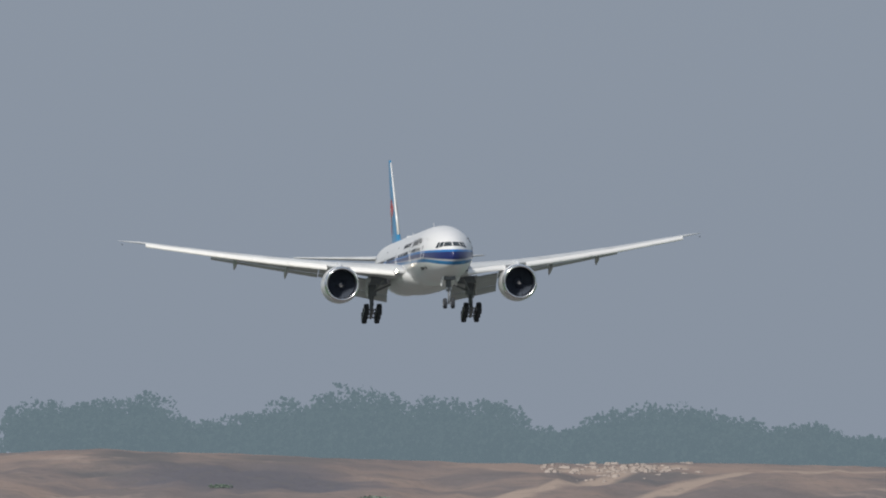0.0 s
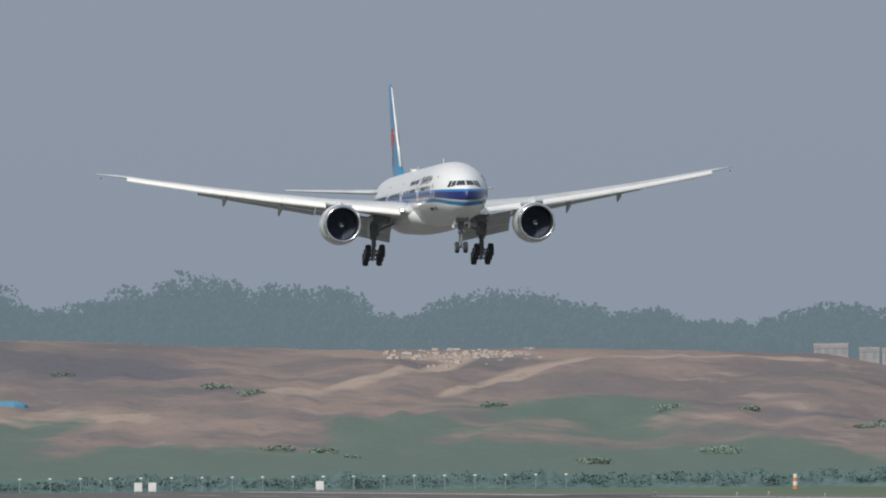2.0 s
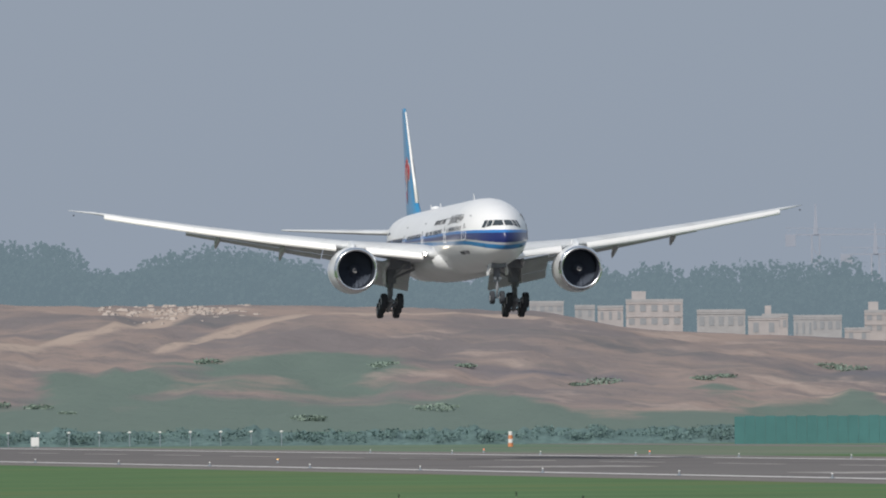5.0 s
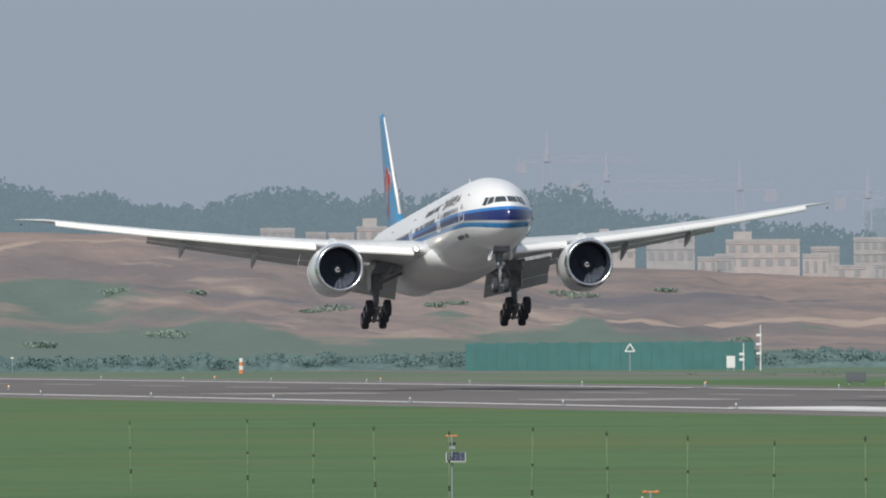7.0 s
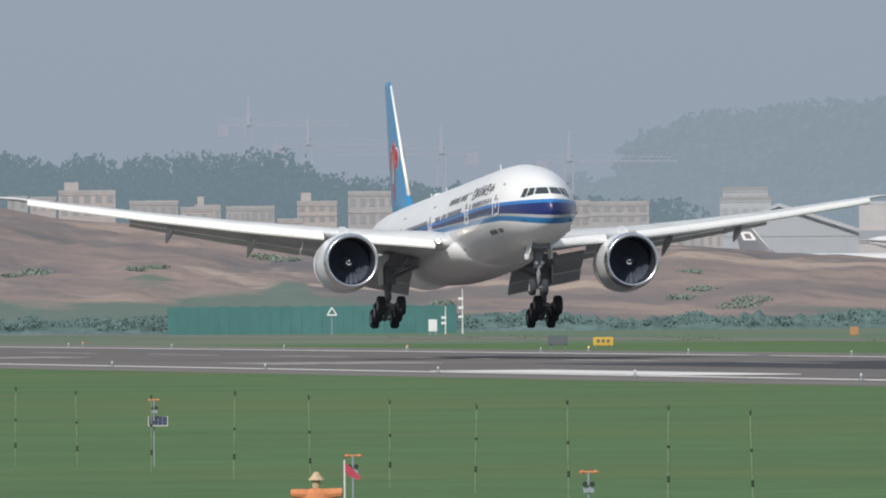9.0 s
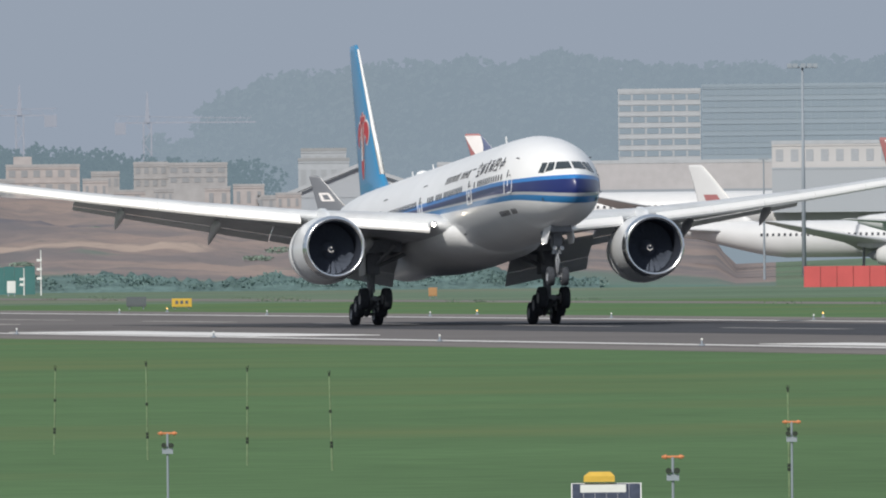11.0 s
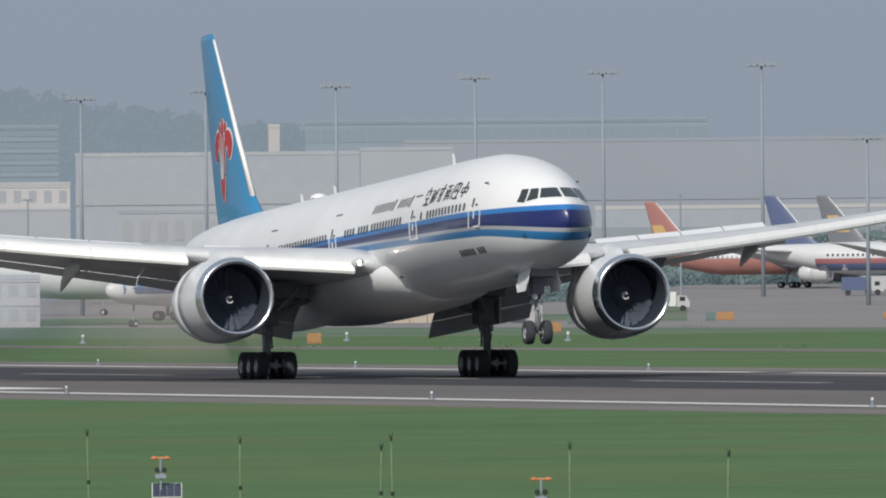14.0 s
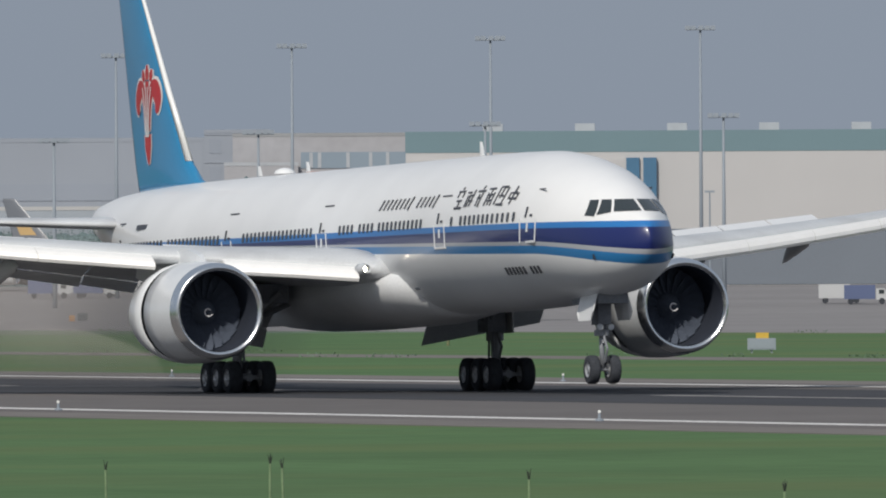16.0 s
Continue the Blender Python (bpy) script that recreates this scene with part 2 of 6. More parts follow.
def wing(parent, side, full, mats):
    label = "swept grey wing with bright metal leading edge"
    bm = loft(bmesh.new(), surf(wing_shape(side), side))
    w = part("wing", bm, mats["wing"], parent, label, smooth=True)
    if not full:
        return w
    # drooped leading-edge slats, bright metal
    for r0, r1 in ((4.0, 8.5), (10.95, 14.98), (15.0, 18.68), (18.7, 22.38), (22.4, 26.08), (26.1, 29.7)):
        rings = []
        for R in (r0, (r0 + r1) / 2, r1):
            F, ch, z, th, tw = wing_at(side, R)
            c = min(1.15, .14 * ch + .35)
            pts = [(-.44, -.54), (-.52, -.42), (-.47, -.26), (-.26, -.08), (.05, .06), (c * .6, .2), (c * .57, .15), (.0, -.12), (-.2, -.36)]
            k = .55 + .45 * min(1, ch / 7)
            rings.append([P(F - a * k, side * R, z + b * k) for a, b in pts])
        part("slat", loft(bmesh.new(), rings), M_SLAT, w, "extended bright metal slat", smooth=False)
    # trailing-edge flaps at landing setting
    for r0, r1, ang, cf, dz in ((3.5, 8.6, 35, .21, -.4), (8.8, 11.0, 16, .18, .0), (11.1, 22.5, 21, .17, .02)):
        for k in ((0, .62), (1, .38)):
            rings = []
            for R in (r0, r1):
                F, ch, z, th, tw = wing_at(side, R)
                c = cf * ch * (1.0 if R > 5 else .8)
                f0 = F - ch * .93
                z0 = z - ch * math.sin(radians(tw)) * .93 + dz
                a0, a1 = radians(ang), radians(ang + 14)
                if k[0]:
                    f0, z0, a0 = f0 - c * math.cos(a0) * 1.0, z0 - c * math.sin(a0) * 1.0 - .05, a1
                    c *= .45
                pts = [(0, -.04 * c), (.02 * c, .06 * c), (.3 * c, .09 * c), (c, .0), (.4 * c, -.07 * c)]
                rings.append([P(f0 - x * math.cos(a0) + y * math.sin(a0) * -1 * 0, side * R, z0 - x * math.sin(a0) + y) for x, y in pts])
            part("flap", loft(bmesh.new(), rings), M_UNDER, w, "lowered trailing-edge flap", smooth=False)
    # flap track fairings
    for R, L in ((5.9, 5.0), (14.6, 4.2), (20.0, 3.4)):
        F, ch, z, th, tw = wing_at(side, R)
        rings = []
        for t, rr, dd in ((0, .03, 0), (.15, .26, .02), (.4, .36, .12), (.6, .36, .3), (.85, .22, .75), (1, .03, 1.1)):
            c = P(F - ch * .55 - L * t, side * R, z - ch * .05 - .22 - dd * L / 4.5)
            rings.append([c + Vector((rr * .6 * math.cos(i * .785), 0, rr * 1.1 * math.sin(i * .785))) for i in range(8)])
        part("flap_track_fairing", loft(bmesh.new(), rings), M_UNDER, w, smooth=True)
    return w


def spoiler(parent, side, r0, r1):
    """A spoiler panel, hinged at its front edge; its origin lies on the hinge."""
    F0, c0, z0, _, tw0 = wing_at(side, r0)
    F1, c1, z1, _, tw1 = wing_at(side, r1)
    h0 = P(F0 - .72 * c0, side * r0, z0 - .72 * c0 * math.sin(radians(tw0)) + .055 * c0)
    h1 = P(F1 - .72 * c1, side * r1, z1 - .72 * c1 * math.sin(radians(tw1)) + .055 * c1)
    mid = (h0 + h1) / 2
    bm = bmesh.new()
    up = Vector((0, 0, .03))
    ends = [(h0 - mid, .16 * c0), (h1 - mid, .16 * c1)]
    rings = [[a, a + up, a + Vector((0, d, -.05 * d)) + up, a + Vector((0, d, -.05 * d))] for a, d in ends]
    loft(bm, rings)
    ob = part("spoiler", bm, M_WHITE, parent, "pale hinged spoiler panel")
    return ob, mid, (h1 - h0).normalized() * (-side)


def engine(parent, side, full, mats):
    c = P(-1.1, side * 9.75, 3.15)
    eng = part("engine", lathe(bmesh.new(), [(12.30, 1.60), (12.42, 1.68), (12.42, 1.76), (12.3, 1.83), (11.9, 1.92)], c, n=56), M_METAL, parent,
               "turbofan with bright inlet lip", smooth=True)
    part("cowl", lathe(bmesh.new(), [(11.9, 1.92), (11.0, 1.99), (9.8, 2.03), (8.75, 2.02), (8.7, 1.95)], c, n=56), mats["cowl"], eng, "pale grey painted cowl", smooth=True)
    sleeve = part("sleeve", lathe(bmesh.new(), [(8.68, 1.94), (8.66, 2.01), (7.6, 1.93), (6.4, 1.72), (5.6, 1.5), (5.55, 1.42), (7.0, 1.5), (8.68, 1.75)], c, n=56),
                  mats["cowl"], eng, "sliding reverser sleeve", smooth=True)
    part("cascade", lathe(bmesh.new(), [(8.75, 1.9), (7.0, 1.62)], c, n=40), M_WELL, eng)
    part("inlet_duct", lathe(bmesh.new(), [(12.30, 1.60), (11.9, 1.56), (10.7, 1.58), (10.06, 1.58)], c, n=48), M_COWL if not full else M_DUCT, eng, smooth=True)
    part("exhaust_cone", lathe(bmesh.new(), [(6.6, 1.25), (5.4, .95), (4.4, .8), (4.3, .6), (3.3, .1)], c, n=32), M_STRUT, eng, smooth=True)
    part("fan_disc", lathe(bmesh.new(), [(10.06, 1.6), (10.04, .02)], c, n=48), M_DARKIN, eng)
    # blades
    if full:
        fan = None
        for i in range(22):
            a = 2 * math.pi * i / 22
            ring = []
            bm = bmesh.new()
            for r, sweep, tw in ((.5, 0, .2), (.9, .04, .165), (1.3, .02, .155), (1.54, -.06, .15)):
                for e in (-1, 1):
                    aa = a + sweep + e * tw
                    ring.append(bm.verts.new(c + Vector((r * math.cos(aa), -10.16 - .1 * e, r * math.sin(aa)))))
            for k in range(3):
                bm.faces.new((ring[2 * k], ring[2 * k + 1], ring[2 * k + 3], ring[2 * k + 2]))
            part("fan_blade", bm, M_FAN, eng)
        part("spinner", lathe(bmesh.new(), [(10.95, .02), (10.75, .2), (10.45, .4), (10.15, .54)], c, n=24), M_DARKIN, eng, smooth=True)
        bm = bmesh.new()
        pts = []
        for i in range(26):
            t = i / 25
            a, r = 0.6 + t * 5.2, .07 + .10 * t
            pts.append((a, r, 10.92 - 0.9 * (r - .05)))
        prev = None
        for a, r, s in pts:
            v = [bm.verts.new(c + Vector((q * math.cos(a), -s - .05, q * math.sin(a)))) for q in (r, r + .05)]
            if prev:
                bm.faces.new((prev[0], prev[1], v[1], v[0]))
            prev = v
        part("spinner_swirl", bm, M_EMWHITE, eng, "white painted swirl")
    # pylon
    R = 9.75
    F, ch, z, th, tw = wing_at(side, R)
    rings = []
    for f, z0, z1, hw in ((9.6, 5.05, 5.12, .05), (8.8, 4.95, 5.45, .22), (7.2, 4.6, 5.75, .28), (3.0, 4.3, 5.3, .28), (.5, 4.7, 5.1, .1)):
        rings.append([P(f, side * R - hw, z0), P(f, side * R + hw, z0), P(f, side * R + hw * .6, z1), P(f, side * R - hw * .6, z1)])
    part("pylon", loft(bmesh.new(), rings), mats["cowl"], eng)
    return eng, sleeve


def wheel(parent, c, r, w):
    prof = [(-w / 2, r * .52), (-w / 2, r * .86), (-w * .42, r * .96), (-w * .2, r), (w * .2, r), (w * .42, r * .96), (w / 2, r * .86), (w / 2, r * .52)]
    t = part("tyre", lathe(bmesh.new(), prof, c, "x", 28), M_TYRE, parent, smooth=True)
    prof = [(-w * .47, .01), (-w * .49, r * .2), (-w * .38, r * .28), (-w * .36, r * .45), (-w * .49, r * .54), (w * .49, r * .54), (w * .36, r * .45), (w * .38, r * .28), (w * .49, r * .2), (w * .47, .01)]
    part("rim", lathe(bmesh.new(), prof, c, "x", 20), M_RIM, t, "pale metal wheel rim")


def main_gear(parent, side):
    bm = bmesh.new()
    tube(bm, P(.05, side * 5.49, .46), P(-.1, side * 5.49, 2.6), .19, .21, 14)
    tube(bm, P(-.1, side * 5.49, 2.2), P(-.3, side * 5.3, 4.4), .29, .33, 14)
    g = part("main_gear", bm, M_STRUT, parent, "grey landing gear leg with six-wheel bogie", smooth=True)
    bm = bmesh.new()
    tube(bm, P(-.1, side * 5.4, 2.7), P(.3, side * 2.6, 3.9), .11, .12, 8)
    tube(bm, P(-.1, side * 5.4, 2.6), P(2.6, side * 4.4, 4.0), .10, .12, 8)
    part("side_brace", bm, M_STRUT, g)
    bm = bmesh.new()
    tube(bm, P(.2, side * 5.49, 1.1), P(.75, side * 5.49, 1.75), .06, n=8)
    tube(bm, P(.75, side * 5.49, 1.75), P(.1, side * 5.49, 2.5), .06, n=8)
    part("torque_link", bm, M_STRUT, g)
    bm = bmesh.new()
    for y in (-.34, .3):
        tube(bm, P(y, side * 5.3, 1.25), P(y * .7, side * 5.3, 2.75), .05, n=6)
    part("hydraulic_line", bm, M_WELL, g)
    part("upper_leg", loft(bmesh.new(), [[P(f, side * (5.4 + r), z) for f, r in ((.55, -.42), (.55, .36), (-.75, .36), (-.75, -.42))] for z in (2.35, 4.3)]), M_WELL, g, "dark upper leg and trunnion")
    part("leg_collar", lathe(bmesh.new(), [(2.0, .24), (2.0, .36), (2.5, .36), (2.5, .24)], P(-.1, side * 5.49, 0), "z", 14), M_STRUT, g)
    part("gear_door", box(bmesh.new(), -side * 5.95 - .03, -side * 5.95 + .03, -.9, 1.0, 2.3, 4.3), M_WHITE, g)
    bogie = part("bogie", tube(bmesh.new(), (0, -1.55, 0), (0, 1.55, 0), .17, n=12), M_STRUT, parent, "dark bogie beam with six tyres")
    for y in (-1.47, 0, 1.47):
        part("axle", tube(bmesh.new(), (-.95, y, 0), (.95, y, 0), .09, n=10), M_STRUT, bogie)
        for x in (-.70, .70):
            wheel(bogie, (x, y, 0), .67, .52)
    return bogie


def nose_gear(parent):
    bm = bmesh.new()
    tube(bm, P(29.46, 0, .45), P(29.42, 0, 2.1), .10, .11, 12)
    tube(bm, P(29.42, 0, 1.75), P(29.4, 0, 3.5), .2, .24, 12)
    g = part("nose_gear", bm, M_STRUT, parent, "nose landing gear with twin wheels", smooth=True)
    part("axle", tube(bmesh.new(), P(29.46, -.55, .42), P(29.46, .55, .42), .07), M_STRUT, g)
    for x in (-.42, .42):
        wheel(g, P(29.46, x, .42), .56, .40)
    bm = tube(bmesh.new(), P(29.7, 0, 1.4), P(28.0, 0, 3.3), .08, n=8)
    part("drag_brace", bm, M_STRUT, g)
    part("torque_link", tube(tube(bmesh.new(), P(29.75, 0, .7), P(30.1, 0, 1.2), .05, n=8), P(30.1, 0, 1.2), P(29.65, 0, 1.75), .05, n=8), M_STRUT, g)
    for s in (-1, 1):
        rings = [[P(f, s * .62, 3.35), P(f, s * .58, 3.35), P(f, s * .78, 2.3 + dz), P(f, s * .82, 2.3 + dz)] for f, dz in ((30.8, .35), (30.5, 0), (29.1, 0), (28.9, .3))]
        part("gear_door", loft(bmesh.new(), rings), M_WHITE, g, "small white nose gear door")
    for s in (-1, 1):
        part("taxi_lamp", lathe(bmesh.new(), [(29.95, .12), (29.9, .14), (29.75, .05)], P(0, s * .22, 2.05), n=12, caps=True), M_RIM, g)
    part("steering_collar", lathe(bmesh.new(), [(1.72, .21), (1.72, .29), (1.95, .29), (1.95, .21)], P(29.42, 0, 0), "z", 14), M_STRUT, g)
    part("upper_housing", loft(bmesh.new(), [[P(f, r, z) for f, r in ((29.85, -.26), (29.85, .26), (29.0, .26), (29.0, -.26))] for z in (2.15, 3.4)]), M_WELL, g, "dark upper leg housing")
    return g


def hull(parent, mats, n=48):
    ss = sorted(set([0, .04, .12, .25, .4, .65, .9, 1.25, 1.6, 1.95, 2.3, 2.65, 3, 3.4, 3.8, 4.4, 5, 5.7, 6.5, 7.5, 8.5, 9.5, 10.5] + list(np.linspace(12, 51.4, 15)) + [53.4, 55.4, 57.4, 59.4, 61.4, 63.4, 65.4, 67.4, 69, 70.4, 72.0]))
    rings = [[hull_point(NOSE - s, 360 * i / n) for i in range(n)] for s in ss]
    return part("fuselage", loft(bmesh.new(), rings), mats["hull"], parent, mats.get("hull_label", ""), smooth=True)


def fin(parent, mats):
    rings = []
    for z, f, ch in ((8.6, -19.0, 11.5), (9.15, -21.9, 8.9), (9.9, -23.2, 7.9), (13, -26.1, 5.9), (16, -28.7, 4.1), (18.3, -30.75, 2.75), (18.62, -31.2, 2.2)):
        ring = []
        for bx, u in airfoil(ch, .085 if z > 9 else .06, 10, 0.0):
            ring.append(P(f - bx, u, z))
        rings.append(ring)
    fn = part("fin", loft(bmesh.new(), rings), mats["fin"], parent, mats.get("fin_label", ""), smooth=True)
    rings = []
    for U in (10.0, 13, 16, 18.3):
        lead, ch = float(np.interp(U, (9.9, 13, 16, 18.3), (-23.2, -26.1, -28.7, -30.75))), float(np.interp(U, (9.9, 13, 16, 18.3), (7.9, 5.9, 4.1, 2.75)))
        f1, f2 = lead - .012 * ch, lead - .035 * ch
        o1, o2 = fin_out(f1, U) + .015, fin_out(f2, U) + .015
        rings.append([P(lead + .03, 0, U), P(f1, o1, U), P(f2, o2, U), P(f2, -o2, U), P(f1, -o1, U)])
    part("leading_edge", loft(bmesh.new(), rings), M_SLAT, fn, "bare metal leading edge", smooth=True)
    for s in (-1, 1):
        rings = []
        for R, f, ch, z in ((.8, -25.6, 7.0, 7.35), (2.4, -27.0, 6.0, 7.42), (6, -29.9, 4.2, 7.62), (10.4, -33.4, 2.1, 7.9), (10.75, -34.0, 1.3, 7.93)):
            rings.append([P(f - bx, s * R, z + u) for bx, u in airfoil(ch, .09, 8)])
        part("tailplane", loft(bmesh.new(), rings), mats["wing"], parent, smooth=True)
    return fn


def fin_out(F, U):
    f, ch = float(np.interp(U, (9.9, 13, 16, 18.3), (-23.2, -26.1, -28.7, -30.75))), float(np.interp(U, (9.9, 13, 16, 18.3), (7.9, 5.9, 4.1, 2.75)))
    x = min(max((f - F) / ch, 0.01), .99)
    t = .085
    return 5 * t * (.2969 * math.sqrt(x) - .126 * x - .3516 * x * x + .2843 * x ** 3 - .1015 * x ** 4) * ch


EMBLEM_F = -28.5


def petal(bm, centre, length, width, lean, side, lift, curl=0.0):
    """A leaf-shaped patch lying on the fin."""
    n = 12
    left, right = [], []
    for i in range(n + 1):
        t = i / n
        w = width * math.sin(math.pi * min(.97, t * .9 + .06)) ** .8
        a = radians(lean + curl * t)
        cx = centre[0] + sum(length / n * math.sin(radians(lean + curl * k / n)) for k in range(i))
        cz = centre[1] + sum(length / n * math.cos(radians(lean + curl * k / n)) for k in range(i))
        left.append((cx - w * math.cos(a), cz + w * math.sin(a)))
        right.append((cx + w * math.cos(a), cz - w * math.sin(a)))
    def mk(q):
        F = EMBLEM_F + 1.3 * q[0]
        return bm.verts.new(P(F, side * (fin_out(F, q[1]) + lift), q[1]))

    L, Rr = [mk(q) for q in left], [mk(q) for q in right]
    for i in range(n):
        bm.faces.new((L[i], Rr[i], Rr[i + 1], L[i + 1]))


def ribbon(pts, widths, side, lift, n=16):
    """A curved stroke of changing width lying on the fin."""
    k = np.linspace(0, 1, len(pts))
    t = np.linspace(0, 1, n + 1)
    for _ in range(2):
        pts = [pts[0]] + [q for u, v in zip(pts, pts[1:]) for q in ((u[0] * .75 + v[0] * .25, u[1] * .75 + v[1] * .25), (u[0] * .25 + v[0] * .75, u[1] * .25 + v[1] * .75))] + [pts[-1]]
    kk = np.linspace(0, 1, len(pts))
    xs, zs, ws = np.interp(t, kk, [p[0] for p in pts]), np.interp(t, kk, [p[1] for p in pts]), np.interp(t, k, widths)
    dx, dz = np.gradient(xs), np.gradient(zs)
    bm = bmesh.new()
    rows = []
    for x, z, w, u, v in zip(xs, zs, ws, dx, dz):
        ln = math.hypot(u, v) or 1
        row = []
        for q in (-1, 0, 1):
            F, U = EMBLEM_F + x + q * w * v / ln, z - q * w * u / ln
            row.append(bm.verts.new(P(F, side * (fin_out(F, U) + lift), U)))
        rows.append(row)
    for u, v in zip(rows, rows[1:]):
        for j in range(2):
            bm.faces.new((u[j], u[j + 1], v[j + 1], v[j]))
    return bm


def emblem(parent, side):
    """A palmette: crown of three petals, two curling lobes round a ribbed stem, and a pointed drop."""
    strokes = [([(0, 13.5), (0, 12.6), (0, 11.35)], (.26, .24, .20)), ([(0, 11.25), (.02, 10.75), (.12, 9.98)], (.52, .50, .04)),
               ([(0, 13.55), (0, 13.85), (0, 14.2)], (.16, .24, .04)), ([(.42, 13.5), (.56, 13.75), (.60, 14.0)], (.12, .22, .04)), ([(-.42, 13.5), (-.56, 13.75), (-.60, 14.0)], (.12, .22, .04))]
    for s in (-1, 1):
        strokes.append(([(s * .28, 11.4), (s * .36, 12.5), (s * .62, 13.15), (s * 1.12, 13.2), (s * 1.52, 12.75), (s * 1.55, 12.45), (s * 1.32, 12.15)], (.12, .2, .32, .42, .40, .32, .08)))
    for pts, ws in strokes:
        part("emblem_outline", ribbon(pts, [w + .13 for w in ws], side, .02, 22), M_EMWHITE, parent)
    for pts, ws in strokes:
        part("emblem_petal", ribbon(pts, ws, side, .04, 22), M_RED, parent)
    for x0, x1, x2 in ((-.34, -.40, -.62), (-.12, -.14, -.16), (.12, .14, .16), (.34, .40, .62)):
        part("emblem_line", ribbon([(x0 * .7, 11.15), (x1 * .8, 12.3), (x2, 13.25)], (.07, .06, .05), side, .06), M_EMWHITE, parent)


def on_hull(F, U, side):
    """Place and tilt of a flat piece on the cabin wall."""
    s = NOSE - F
    t, b, w = top_at(s), bot_at(s), wid_at(s)
    mid = b + (t - b) * (0.5 if s > 9 else 0.42 + 0.08 * s / 9)
    d = (U - mid) / ((t - mid) if U > mid else (mid - b))
    c = math.sqrt(max(0, 1 - d * d))
    return P(F, side * w * c, U), math.asin(max(-1, min(1, d)))


def stuck(parent, name, me_bm, material, F, U, side, lift=.012, label=""):
    p, a = on_hull(F, U, side)
    ob = part(name, me_bm, material, parent, label)
    ob.matrix_basis = Matrix.Translation(p + Vector((-side * lift * math.cos(a), 0, lift * math.sin(a)))) @ Matrix.Rotation(side * a, 4, "Y")
    return ob


def slab(w, h, t=.01, slant=0.0):
    bm = bmesh.new()
    rings = [[Vector((x, y + slant * z, z)) for y, z in ((-w / 2, -h / 2), (w / 2, -h / 2), (w / 2, h / 2), (-w / 2, h / 2))] for x in (-t, t)]
    return loft(bm, rings)


